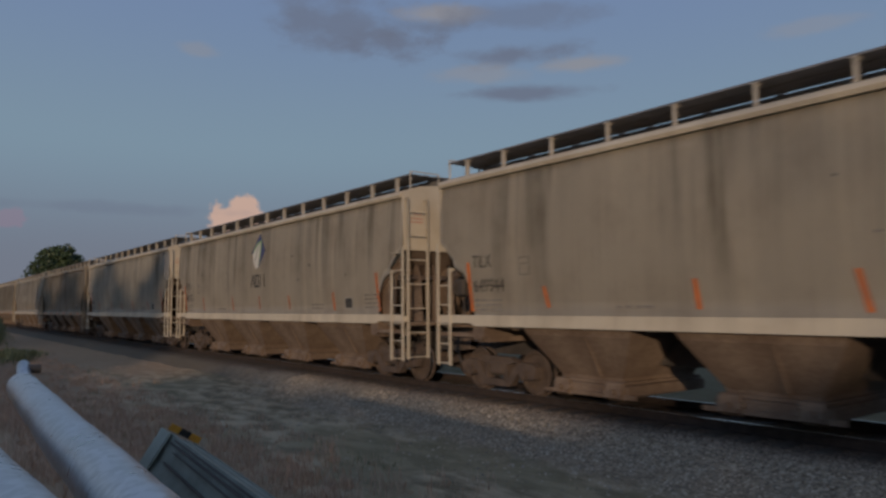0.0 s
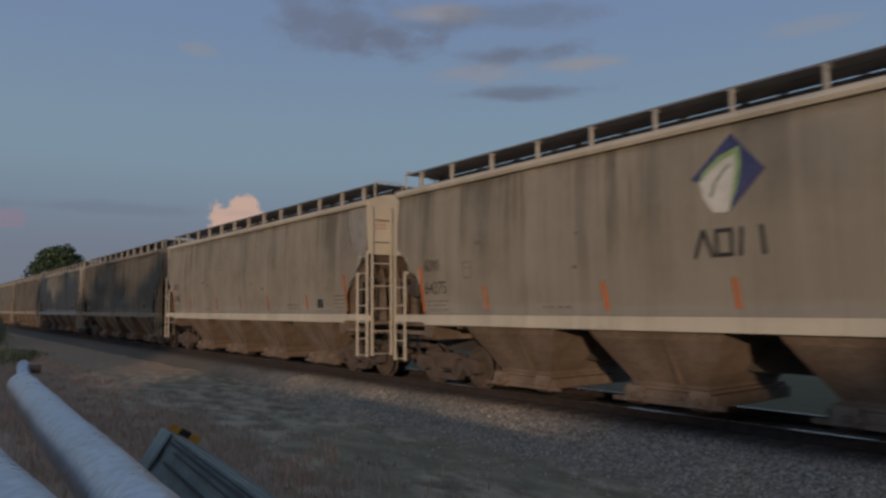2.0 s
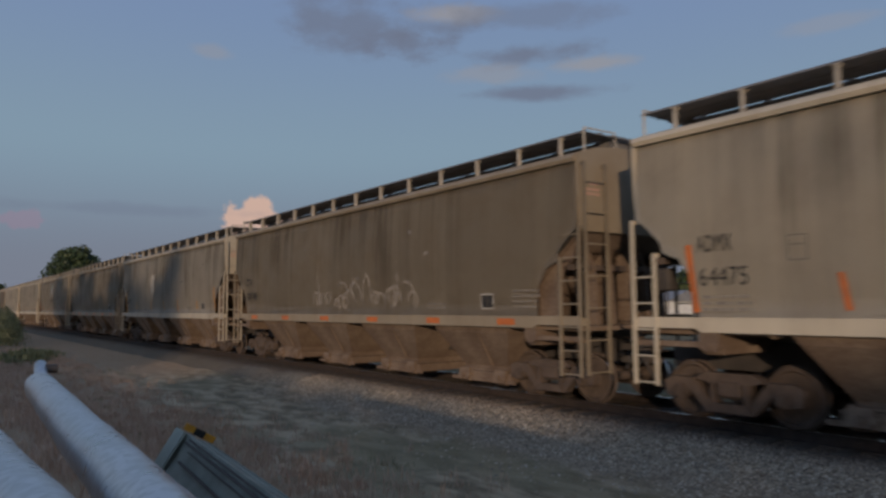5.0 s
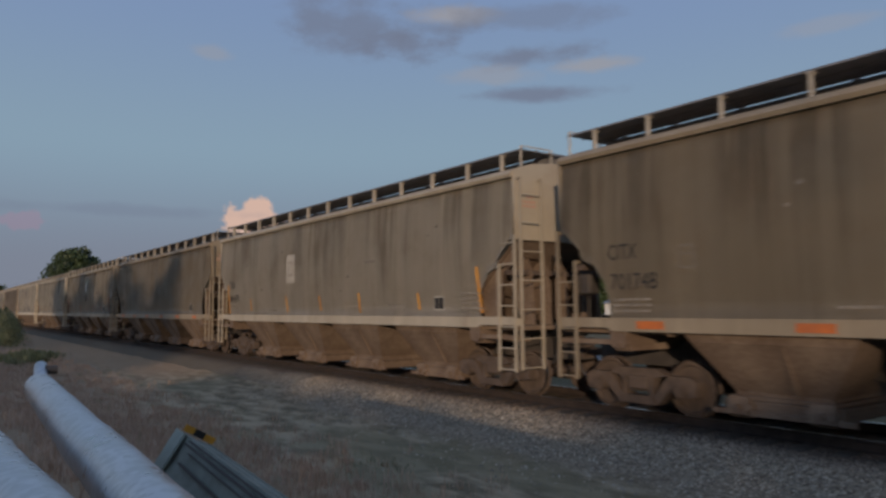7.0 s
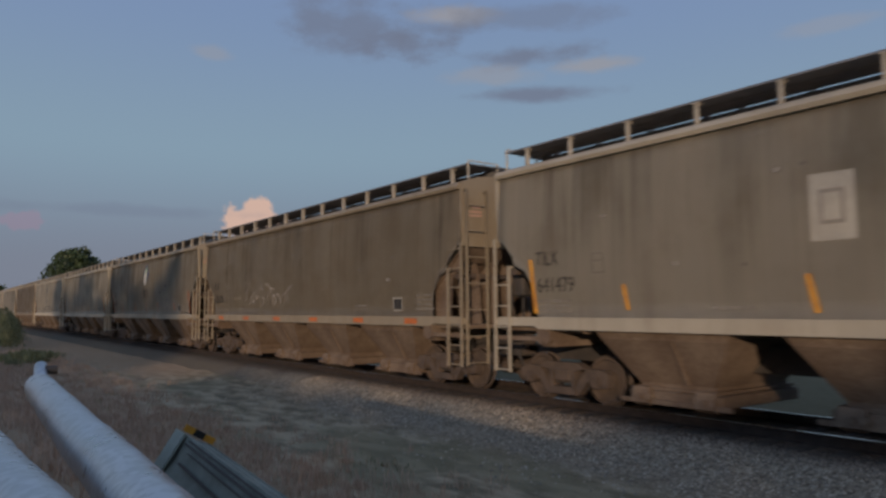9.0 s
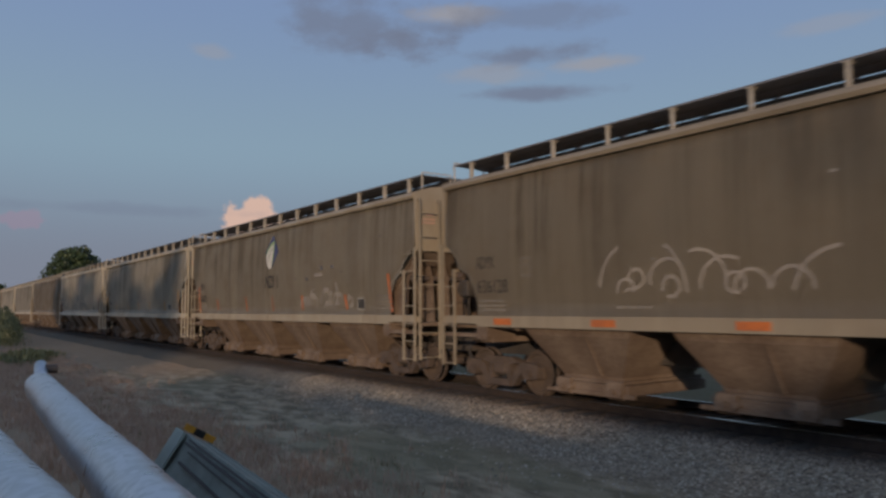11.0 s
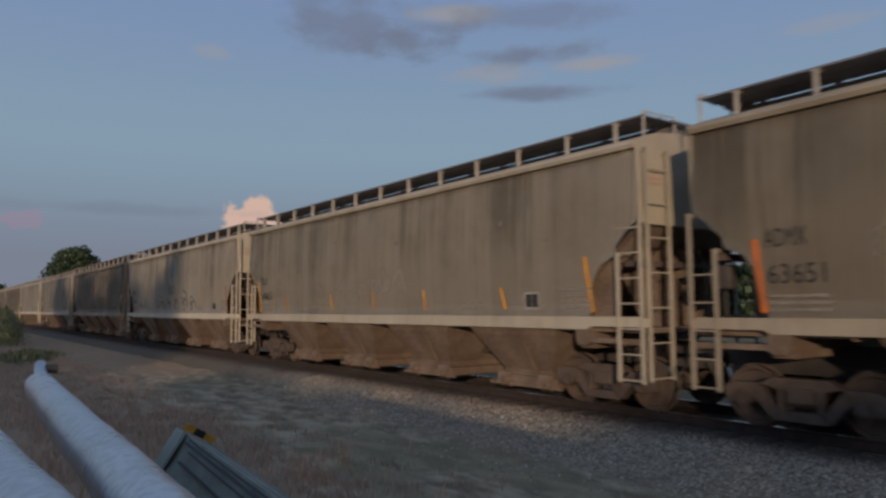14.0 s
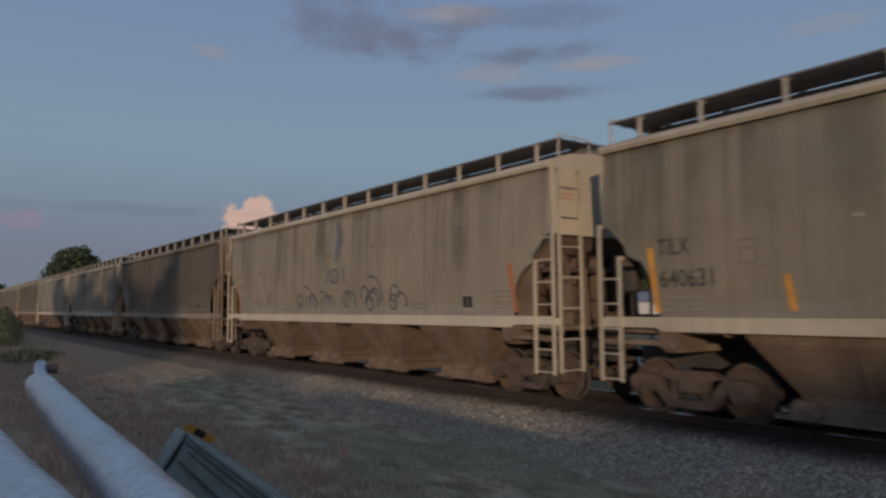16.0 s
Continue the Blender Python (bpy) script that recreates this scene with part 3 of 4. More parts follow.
def leaf_logo(car, blue, green, pale, size=1.0, plain=False):
    """A leaf-like diamond over three plain blocks."""
    cx, cz = 8.24, 3.52
    def at(pts):
        return [(cx + u * 0.55 * size, cz + v * 0.58 * size) for u, v in pts]
    if plain:
        decal("logo_diamond", car, blue, "faded slate diamond emblem", lambda bm: skin(bm, at([(0, 1), (0.75, 0.02), (0, -1), (-0.1, -0.9), (0.1, 0.1)])))
        decal("logo_half", car, pale, "pale grey half of the emblem", lambda bm: skin(bm, at([(0, 1), (0.1, 0.1), (-0.1, -0.9), (-0.75, 0.02)])))
    else:
        left_edge = [(0.34, 0.65), (-0.24, 0.47), (-0.66, 0.15), (-0.79, -0.10)]
        left_inner = [(-0.68, -0.06), (-0.52, 0.10), (-0.15, 0.35), (0.21, 0.47)]
        right_edge = [(0.34, 0.65), (0.38, 0.21), (0.28, -0.31), (0.03, -0.92)]
        right_inner = [(0.12, -0.45), (0.22, 0.10), (0.21, 0.47)]
        decal("logo_diamond", car, blue, "faded navy leaf diamond emblem", lambda bm: (skin(bm, at([(0.1, 0.99), (1.0, 0.0), (-0.1, -1.0)] + right_edge[::-1]), 0.017), skin(bm, at([(0.1, 0.99)] + left_edge + [(-1.0, 0.0)]), 0.017)))
        decal("logo_leaf", car, green, "pale green leaf outline", lambda bm: (skin(bm, at(left_edge + left_inner), 0.018), skin(bm, at(right_edge + right_inner), 0.018)))
        decal("logo_white", car, pale, "pale inner leaf of the emblem", lambda bm: skin(bm, at(left_inner[::-1] + [(-0.79, -0.10), (-0.66, -0.55), (-0.38, -0.89), (0.03, -0.92)] + right_inner[:2]), 0.015))
        vein = at([(0.08, 0.24), (-0.12, 0.08), (-0.32, -0.16), (-0.46, -0.50)])
        decal("logo_vein", car, VEIN, "thin dark leaf vein", lambda bm: [strip(bm, *p, *q, 0.028, 0.021) for p, q in zip(vein, vein[1:])])["kind"] = "stuff"
    # three plain letter-sized blocks beneath
    s = size
    def blocks(bm):
        z0, z1 = 2.38, 2.78
        for a, b in (((7.71, z0), (7.85, z1)), ((7.99, z0), (7.85, z1)), ((8.05, z0), (8.05, z1)), ((8.27, z0), (8.27, z1)), ((8.02, z0 + 0.03), (8.30, z0 + 0.03)),
                     ((8.02, z1 - 0.03), (8.30, z1 - 0.03)), ((8.40, z0), (8.43, z1)), ((8.74, z0), (8.71, z1))):
            strip(bm, *a, *b, 0.06, 0.012)
    decal("name_block", car, INK if not plain else SLATE, "dark plain marks under the emblem", blocks)["kind"] = "stuff"


def scribble(car, rng, x0, x1, z0, z1, mat, label, strokes=14, w=0.045):
    """Loose looping sprayed strokes."""
    def draw(bm):
        x = x0
        for k in range(strokes):
            x = x0 + (x1 - x0) * (k + rng.random() * 0.5) / strokes
            p = Vector((x, z0 + (z1 - z0) * rng.random() * 0.3))
            a = rng.uniform(1.2, 1.9)
            curl = rng.uniform(-0.9, 0.9)
            for i in range(7):
                step = (z1 - z0) / 5.5
                q = p + Vector((math.cos(a), math.sin(a))) * step
                if not (z0 - 0.05 < q.y < z1 + 0.05):
                    curl, a = -curl * 1.3, a + curl * 2.2
                    q = p + Vector((math.cos(a), math.sin(a))) * step * 0.7
                strip(bm, p.x, p.y, q.x, q.y, w, 0.004 + 0.0003 * (k % 5))
                p, a = q, a + curl
    decal("graffiti", car, mat, label, draw)["kind"] = "stuff"


def small_print(car, x0, x1, z, rows, mat, rng, gap=0.09):
    def draw(bm):
        for r in range(rows):
            x = x0
            while x < x1 - 0.05:
                w = rng.uniform(0.06, 0.2)
                strip(bm, x, z - r * gap, min(x + w, x1), z - r * gap, 0.04)
                x += w + 0.04
    decal("small_print", car, mat, "worn lines of small stencilled print", draw)["kind"] = "stuff"


def standing_marks(car, xs, mat, rng, height=0.46, lean=0.1):
    for x, z in xs:
        h = height * rng.uniform(0.8, 1.15)
        decal("reflector_strip", car, mat, "upright reflective strip, scuffed", lambda bm: strip(bm, x - lean * rng.uniform(0.2, 1.0), z + h / 2, x + 0.02, z - h / 2, 0.085))


def hopper_car(k, look_of):
    """One car at its place on the track at the clip's start; its parts stand in its own space."""
    rng = random.Random(40 + k)
    tint = look_of["tint"]
    own = (*tint, (k * 0.137 + 0.05) % 1.0)
    car = new("covered_hopper_car")
    tagged(car, look_of["label"], "freight car", "cars of the passing grain train")
    def add(name, key, make, mat, at=None, parent=car, label="", smooth=False):
        return part(name, shaped(key, make, mat, smooth), parent, label, at, own)
    flip = pose(LONG, 0, 0, 0, 0, 180)
    add("side_sheet", "side_sheet_near", lambda bm: side_sheet(bm, -1), PAINT, smooth=True)
    add("side_sheet", "side_sheet_far", lambda bm: side_sheet(bm, 1), PAINT, smooth=True)
    add("roof", "roof", roof, END_PAINT)
    for at in (pose(0, 0, 0), flip):
        add("end_wall", "end_wall", end_sheet, END_PAINT, at)
        add("warning_print", "warning", warning, RED, at @ pose(0, 0 if at is not flip else 2.4, 0), label="worn red warning print")
        add("end_slope_sheet", "end_slope", end_slope, BAY, at, label="brown dusted sloping end sheet")
        add("end_deck", "end_deck", end_deck, BAY, at)
        add("end_beam", "end_beam", end_beam, CAST, at)
        if at is flip:
            for y in (-1.40, 1.40):
                add("end_gusset", "end_gusset", end_gusset, BAY, at @ pose(0, y, 0))
        for y in ((-0.95, -0.5, 0.0, 0.5, 0.95) if at is flip else (-0.25, 0.25)):
            add("end_stiffener", "end_stiffener", end_stiffener, BAY, at @ pose(0, y, 0))
        add("bolster", "bolster_end", bolster_end, BAY, at @ pose(1.2, 0, 0))
        add("step_bar", "step_bar", step_bar, BAY, at)
        add("step_bar", "step_bar", step_bar, BAY, at @ pose(0, 3.09, 0))
        add("air_hose", "air_hose", air_hose, DARK, at)
        add("coupler", "coupler", coupler, CAST, at, label="rust-brown cast coupler")
        add("cut_lever", "cut_lever", cut_lever, DARK, at)
        add("walkway_end_frame", "walkway_end", walkway_end, POST, at)
        add("walkway_end_frame", "walkway_end", walkway_end, POST, at @ pose(0, 1.86, 0))
        add("crossover_platform", "crossover", crossover, GRATE, at)
    add("side_sill", "side_sill_near", lambda bm: side_sill(bm, -1), PAINT)
    add("side_sill", "side_sill_far", lambda bm: side_sill(bm, 1), PAINT)
    add("centre_sill", "centre_sill", centre_sill, DARK)
    add("floor_plate", "floor_plate", floor_plate, DARK)
    for i in range(4):
        at = pose(1.95 + 1.6125 + 3.225 * i, 0, 0)
        add("hopper_bay", "bay", bay, BAY, at, label="brown dusted hopper bay")
        outlet = add("outlet_gate", "gate", gate, BAY, at)
        add("bay_flange", "bay_flange", bay_flange, BAY, at)
        for x in (-0.56, 0.6):
            add("gate_bracket", "gate_bracket", gate_bracket, BAY, pose(x, 0, 0), outlet)
        add("bay_rib", "bay_rib", bay_rib, BAY, at @ pose(0.24, 0, 0))
    for y in (-0.93, 0.93):
        add("running_board", "walkway", walkway, GRATE, pose(0, y, 0), label="dark weathered steel running board")
    for x in [0.60] + [1.72 + 1.296 * i for i in range(11)] + [LONG - 0.60]:
        add("running_board_post", "roof_post", roof_post, POST, pose(x, -1.33, 0))
        add("running_board_post", "roof_post", roof_post, POST, pose(x, 1.33, 0, 0, 0, 180))
    add("hatch_coaming", "coaming", coaming, TROUGH)
    for i in range(4):
        add("hatch_cover", "hatch", hatch, TROUGH, pose(2.2 + 4.0 * i, 0, 0))
    # corner ladders on the sides, and ladders on the ends
    def ladder(at, width, low, high, high2, step):
        lad = add("ladder", "ladder_stile_%.2f_%.2f" % (low, high), lambda bm: stile(bm, low, high), PAINT, at)
        add("ladder_stile", "ladder_stile_%.2f_%.2f" % (low, high2), lambda bm: stile(bm, low, high2), PAINT, pose(width, 0, 0), lad)
        z = low + 0.04
        while z < high2:
            add("rung", "rung_%.2f" % width, lambda bm: rung(bm, width), DUSTY, pose(0, 0, z), lad)
            z += step
    for turn in (pose(0, 0, 0), pose(LONG, 0, 0, 0, 0, 180)):
        ladder(turn @ pose(-0.06, -HALF - 0.02, 0), 0.40, 0.52, 3.06, 2.52, 0.40)
        ladder(turn @ pose(LONG - 0.40, -HALF - 0.02, 0), 0.46, 0.52, 2.58, 3.10, 0.40)
        ladder(turn @ pose(LONG + 0.13, -1.52, 0, 0, 0, 90), 0.55, 0.55, 4.22, 4.22, 0.55)
    add("air_reservoir", "reservoir", reservoir, DUSTY, pose(0.15, 0, 0))
    add("brake_rigging", "brake_rods", brake_rods, DARK, pose(0.05, 0, 0))
    for x in (1.2, LONG - 1.2):
        truck = add("truck", "truck_bolster", truck_bolster, CAST, pose(x, 0, 0), label="two-axle cast steel truck, dusty brown")
        for s in (-1, 1):
            add("side_frame", "side_frame", side_frame, CAST, pose(0, s * 1.04, 0), truck)
            for dx in (-0.16, 0.0, 0.16):
                add("spring", "spring", spring, DARK, pose(dx, s * 1.04, 0), truck)
        for dx in (-HALF_BASE, HALF_BASE):
            for turn in (0, 180):
                add("axle_bearing", "bearing", bearing, CAST, pose(dx, 0, WHEEL_R, 0, 0, turn), truck)
            ws = add("wheelset", "wheelset", wheelset, CAST, pose(dx, 0, WHEEL_R), truck)
            if len(ws.data.materials) < 2:
                ws.data.materials.append(BRIGHT)
                for p in ws.data.polygons:
                    if 0.9 < math.hypot(p.center.x, p.center.z) / WHEEL_R and abs(p.center.y) > 0.735 and abs(p.normal.y) < 0.5:
                        p.material_index = 1
            WHEELS.append((ws, dx, k))
    decorate(car, k, look_of, rng)
    return car


WHEELS = []


def decorate(car, k, look_of, rng):
    mark = look_of.get("mark")
    print_mat = look_of.get("ink", INK)
    if mark:
        lettering("reporting_mark", mark[0], 1.08, 2.48, 0.25, car, print_mat, 0.16 * len(mark[0]) - 0.08)
        lettering("car_number", mark[1], 1.10, 2.00, 0.26, car, print_mat, 0.15 * len(mark[1]))
    else:
        decal("reporting_mark", car, FAINT, "worn stencilled mark", lambda bm: (strip(bm, 1.08, 2.60, 1.62, 2.60, 0.2), strip(bm, 1.1, 2.13, 1.85, 2.13, 0.2)))
    small_print(car, 1.12, 1.9, 1.84, 3, FAINT, rng)
    # outlined service box, stencil box and print at the other end
    def frame_box(bm):
        for a in ((2.42, 2.30, 2.66, 2.30), (2.42, 2.62, 2.66, 2.62), (2.42, 2.30, 2.42, 2.62), (2.66, 2.30, 2.66, 2.62), (2.46, 2.5, 2.62, 2.5)):
            strip(bm, *a, 0.018)
    decal("service_box", car, FAINT, "thin outlined service box", frame_box)
    decal("placard", car, PLACARD, "black stencilled inspection box", lambda bm: [skin(bm, [(x, z), (x + 0.15, z), (x + 0.15, z + 0.24), (x, z + 0.24)]) for x, z in ((13.80, 1.71), (13.97, 1.71))])
    decal("placard_line", car, PALE, "white rule in the inspection box", lambda bm: [strip(bm, *p, 0.022, 0.012) for p in ((13.78, 1.69, 14.16, 1.69), (13.78, 1.97, 14.16, 1.97), (13.78, 1.69, 13.78, 1.97), (14.15, 1.69, 14.15, 1.97))])["kind"] = "stuff"
    small_print(car, 14.75, 15.45, 2.02, 4, FAINT, rng, 0.1)
    small_print(car, 4.6, 5.3, 1.70, 1, FAINT, rng)
    small_print(car, 11.9, 12.6, 1.80, 2, FAINT, rng)
    if look_of["strips"] == "sill":
        def low_marks(bm):
            y = -HALF - 0.02
            for x in (1.6, 4.1, 6.7, 9.3, 11.9, 14.3):
                box(bm, x, x + 0.5, y, y + 0.006, 1.38, 1.50)
        bm = bmesh.new()
        low_marks(bm)
        me = finish(bm, "reflector_strip")
        me.materials.append(ORANGE)
        part("reflector_strip", me, car, "orange reflective strips along the sill")
    elif look_of["strips"] != "none":
        mat = AMBER if look_of["strips"] == "amber" else ORANGE
        if look_of["strips"] != "ends":
            standing_marks(car, [(3.10, 1.88), (6.05, 1.88), (8.30, 1.88), (10.5, 1.88), (13.2, 1.88)], mat, rng)
        decal("reflector_strip", car, mat, "tall reflective strip at the car's end", lambda bm: strip(bm, 0.94, 2.60, 1.02, 1.62, 0.10))
        decal("reflector_strip", car, mat, "tall reflective strip at the car's end", lambda bm: strip(bm, 15.30, 2.55, 15.42, 1.62, 0.10))
    if look_of.get("logo") == "leaf":
        leaf_logo(car, BLUE, GREEN, PALE)
    if look_of.get("logo") == "diamond":
        leaf_logo(car, SLATE, SLATE, FAINT, plain=True)
    for a in look_of.get("tags", ()):
        scribble(car, rng, *a)
    for x, z, w, h, mat, lift in look_of.get("patches", ()):
        decal("patch", car, mat, "weathered patch on the side", lambda bm: [skin(bm, [(x, z - h / 2 + h * i / 4), (x + w, z - h / 2 + h * i / 4), (x + w, z - h / 2 + h * (i + 1) / 4), (x, z - h / 2 + h * (i + 1) / 4)], lift) for i in range(4)])
    if look_of.get("soot"):
        def soot(bm):
            cols = [15.45 + 0.92 * i / 30 for i in range(31)]
            edge = [3.95 - 0.95 * min(1.0, i / 16) ** 0.7 + 0.22 * noise.noise(Vector((i * 0.35, 2.0, 0))) + 0.08 * noise.noise(Vector((i * 0.9, 5.0, 0))) for i in range(31)]
            for i in range(30):
                for k in range(4):
                    a0, a1, b0, b1 = edge[i] + (4.2 - edge[i]) * k / 4, edge[i] + (4.2 - edge[i]) * (k + 1) / 4, edge[i + 1] + (4.2 - edge[i + 1]) * k / 4, edge[i + 1] + (4.2 - edge[i + 1]) * (k + 1) / 4
                    skin(bm, [(cols[i], a0), (cols[i + 1], b0), (cols[i + 1], b1), (cols[i], a1)], 0.003)
        decal("soot", car, SOOT, "sooty grey stain at the top corner", soot)
    # scattered scuffs and rust spots
    def scuffs(bm):
        for i in range(look_of.get("scuffs", 7)):
            x, z, s = rng.uniform(2.5, 15), rng.uniform(2.1, 3.6), rng.uniform(0.02, 0.05)
            skin(bm, [(x + 2.2 * s * math.cos(a) * rng.uniform(0.5, 1.3), z + s * math.sin(a) * rng.uniform(0.6, 1.2)) for a in (0, 1, 2, 3, 4, 5)], 0.004)
    decal("scuff", car, FAINT, "scuffs and rust spots", scuffs)["kind"] = "stuff"


BEIGE, CREAM, TAN, GREY, BROWN = (0.36, 0.31, 0.23), (0.57, 0.51, 0.40), (0.30, 0.252, 0.182), (0.44, 0.395, 0.315), (0.27, 0.22, 0.16)
CARS = [
    dict(tint=CREAM, label="cream covered hopper car with a few grey streaks", mark=("TILX", "649944"), strips="orange", scuffs=3),
    dict(tint=CREAM, label="cream covered hopper car with a navy leaf emblem", mark=("ADMX", "64275"), strips="orange", logo="leaf"),
    dict(tint=CREAM, label="cream covered hopper car with soot at one end", mark=("ADMX", "64475"), strips="orange", soot=True),
    dict(tint=TAN, label="tan covered hopper car with orange sill strips", mark=("CITX", "701748"), strips="sill",
         tags=((6.2, 11.5, 1.75, 2.45, SPRAY_FAINT, "faded sprayed scrawl", 22, 0.05),)),
    dict(tint=GREY, label="streaked grey covered hopper car with amber strips", mark=("TILX", "641479"), strips="amber", scuffs=9,
         patches=((6.05, 2.95, 0.55, 0.85, GREY_PATCH, 0.003), (6.17, 2.95, 0.31, 0.44, FAINT, 0.006), (6.22, 2.95, 0.21, 0.34, GREY_PATCH, 0.009), (10.8, 2.9, 0.5, 0.05, FAINT, 0.004))),
    dict(tint=TAN, label="dusty tan covered hopper car with orange sill strips", mark=("ADMX", "636128"), strips="sill",
         tags=((4.2, 8.0, 1.9, 2.6, SPRAY_FAINT, "faded sprayed scrawl", 12, 0.05),)),
    dict(tint=BEIGE, label="smeared beige covered hopper car with a navy leaf emblem", mark=("ADMX", "63651"), strips="orange", logo="leaf", scuffs=10, patches=((9.9, 2.60, 1.0, 0.05, SPRAY_FAINT, 0.004), (10.75, 2.57, 0.16, 0.11, SPRAY, 0.006), (11.35, 2.66, 0.5, 0.10, SPRAY_FAINT, 0.004), (11.7, 2.84, 0.18, 0.12, SPRAY, 0.006), (12.3, 2.86, 0.2, 0.10, SPRAY, 0.005)),
         tags=((10.4, 13.4, 1.75, 2.3, SPRAY_FAINT, "rubbed-out sprayed scrawl", 12, 0.08),)),
    dict(tint=(0.48, 0.43, 0.335), label="cream covered hopper car with heavy grey streaks", mark=("TILX", "640631"), strips="amber",
         tags=((5.6, 7.6, 1.95, 2.35, SPRAY_FAINT, "faint sprayed scrawl", 9, 0.04), (8.0, 9.9, 2.1, 2.6, SPRAY_FAINT, "faint sprayed scrawl", 9, 0.05))),
    dict(tint=CREAM, label="cream covered hopper car with slate diamond and graffiti", strips="ends", logo="diamond",
         tags=((2.6, 3.9, 1.72, 2.15, SPRAY_FAINT, "grey sprayed scrawl", 8, 0.05), (5.8, 8.0, 1.72, 2.35, SPRAY, "dark sprayed scrawl", 9, 0.05), (9.0, 11.6, 1.70, 2.55, SPRAY, "large dark sprayed scrawl", 10, 0.06))),
    dict(tint=BROWN, label="dull brown-grey covered hopper car", strips="none"),
    dict(tint=GREY, label="grey covered hopper car with pale streaks", strips="none"),
    dict(tint=CREAM, label="pale cream covered hopper car", strips="none"),
    dict(tint=TAN, label="tan covered hopper car", strips="none"),
    dict(tint=BEIGE, label="beige covered hopper car", strips="none"),
    dict(tint=TAN, label="tan covered hopper car", strips="none"),
    dict(tint=BEIGE, label="beige covered hopper car", strips="none"),
    dict(tint=GREY, label="grey covered hopper car", strips="none"),
]
# x of each car's trailing body corner when the train's travel is zero
STARTS = [-11.3, -29.15, -46.9, -64.55, -82.2, -99.8, -117.4, -134.8, -152.4] + [-152.4 - 17.6 * i for i in range(1, 9)]


def travel(t):
    """How far the train has come at t seconds."""
    return 7.9746 * t - 0.009006 * (t - 8) ** 2


# ---- ground and track ----
def hump(v, lo, hi):
    u = min(max((v - lo) / (hi - lo), 0.0), 1.0)
    return u * u * (3 - 2 * u)


def ground_z(x, y):
    """Level dirt, rising to the verge by the camera and to the ballast's foot."""
    z = -0.50 + 0.62 * hump(-y, -3.6, -0.4)
    z += 0.10 * hump(y, 6.6, 8.6) * (1 - hump(y, 13.0, 15.0))
    near = max(0.0, 1 - (abs(x + 15) + abs(y - 4)) / 60)
    z += near * (0.05 * noise.noise(Vector((x * 0.5, y * 0.5, 0))) + 0.025 * noise.noise(Vector((x * 1.9, y * 1.9, 3))))
    return z


def build_ground():
    xs = sorted(set([-3000, -1500, -700, -400, -250, -180, -140, -110, -90] + [-75 + 0.75 * i for i in range(120)] + [16 + 4 * i for i in range(6)] + [60, 110, 250, 700, 1500, 3000]))
    ys = sorted(set([-3000, -1200, -500, -200, -100, -60, -40, -25, -15] + [-8 + 0.4 * i for i in range(70)] + [21, 26, 34, 50, 80, 140, 300, 700, 1500, 3000]))
    vs = [(x, y, ground_z(x, y)) for x in xs for y in ys]
    n = len(ys)
    fs = [(i * n + j, (i + 1) * n + j, (i + 1) * n + j + 1, i * n + j + 1) for i in range(len(xs) - 1) for j in range(n - 1)]
    me = bpy.data.meshes.new("ground")
    me.from_pydata(vs, [], fs)
    me.materials.append(GROUND)
    for p in me.polygons:
        p.use_smooth = True
    tagged(new("ground", me), "packed grey-brown dirt with dry grass litter", "ground", kind="structure")


def build_bed():
    bm = bmesh.new()
    prof = [(-2.9, -0.55), (-2.3, -0.36), (-1.75, -0.20), (-1.4, -0.17), (1.4, -0.17), (1.75, -0.20), (2.3, -0.36), (2.9, -0.55)]
    prism(bm, [(TRACK_Y + y, z) for y, z in prof], "x", -420, 60)
    me = finish(bm, "ballast_bed")
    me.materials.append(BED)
    tagged(new("ballast_bed", me), "grey-brown crushed stone ballast under the track", "ballast", kind="structure")


def bed_z(y):
    """Height of the ballast or dirt at y off the track."""
    d = abs(y - TRACK_Y)
    for (a, za), (b, zb) in zip(((0, -0.17), (1.4, -0.17), (1.75, -0.20), (2.3, -0.36)), ((1.4, -0.17), (1.75, -0.20), (2.3, -0.36), (2.9, -0.55))):
        if a <= d <= b:
            return za + (zb - za) * (d - a) / (b - a)
    return -1.0


def bed_material():
    m, n = material("ballast", 0.95)
    grains = n.node("ShaderNodeTexVoronoi", {"feature": "F1"}, Vector=n.where, Scale=20.0)
    shade = n.node("ShaderNodeSeparateColor", None, Color=grains.outputs["Color"]).outputs[0]
    big = n.noise(n.where, 0.9, 5.0)
    y = n.node("ShaderNodeSeparateXYZ", None, Vector=n.where).outputs[1]
    colour = n.mix(shade, rgb(0.18, 0.145, 0.105), rgb(0.47, 0.40, 0.295))
    x = n.node("ShaderNodeSeparateXYZ", None, Vector=n.where).outputs[0]
    # dirt brown far along the bed, darkened further for the shade lying there
    shaded_mud = n.ramp(n.math("ADD", x, n.math("MULTIPLY", big, 8.0)), -14.0, -22.0)
    colour = n.mix(n.math("MULTIPLY", shaded_mud, 0.8), colour, n.mix(big, rgb(0.09, 0.075, 0.05), rgb(0.15, 0.12, 0.085)))
    # dark brown between and beside the rails
    browning = n.ramp(n.math("ADD", n.math("ABSOLUTE", n.math("SUBTRACT", y, TRACK_Y)), n.math("MULTIPLY", big, 0.8)), 2.35, 1.6)
    colour = n.mix(n.math("MULTIPLY", browning, 0.85), colour, n.mix(shade, rgb(0.045, 0.03, 0.023), rgb(0.12, 0.08, 0.06)))
    n.put(n.bsdf, "Base Color", colour)
    bump(n, grains.outputs["Distance"], 1.0, 0.03)
    return m


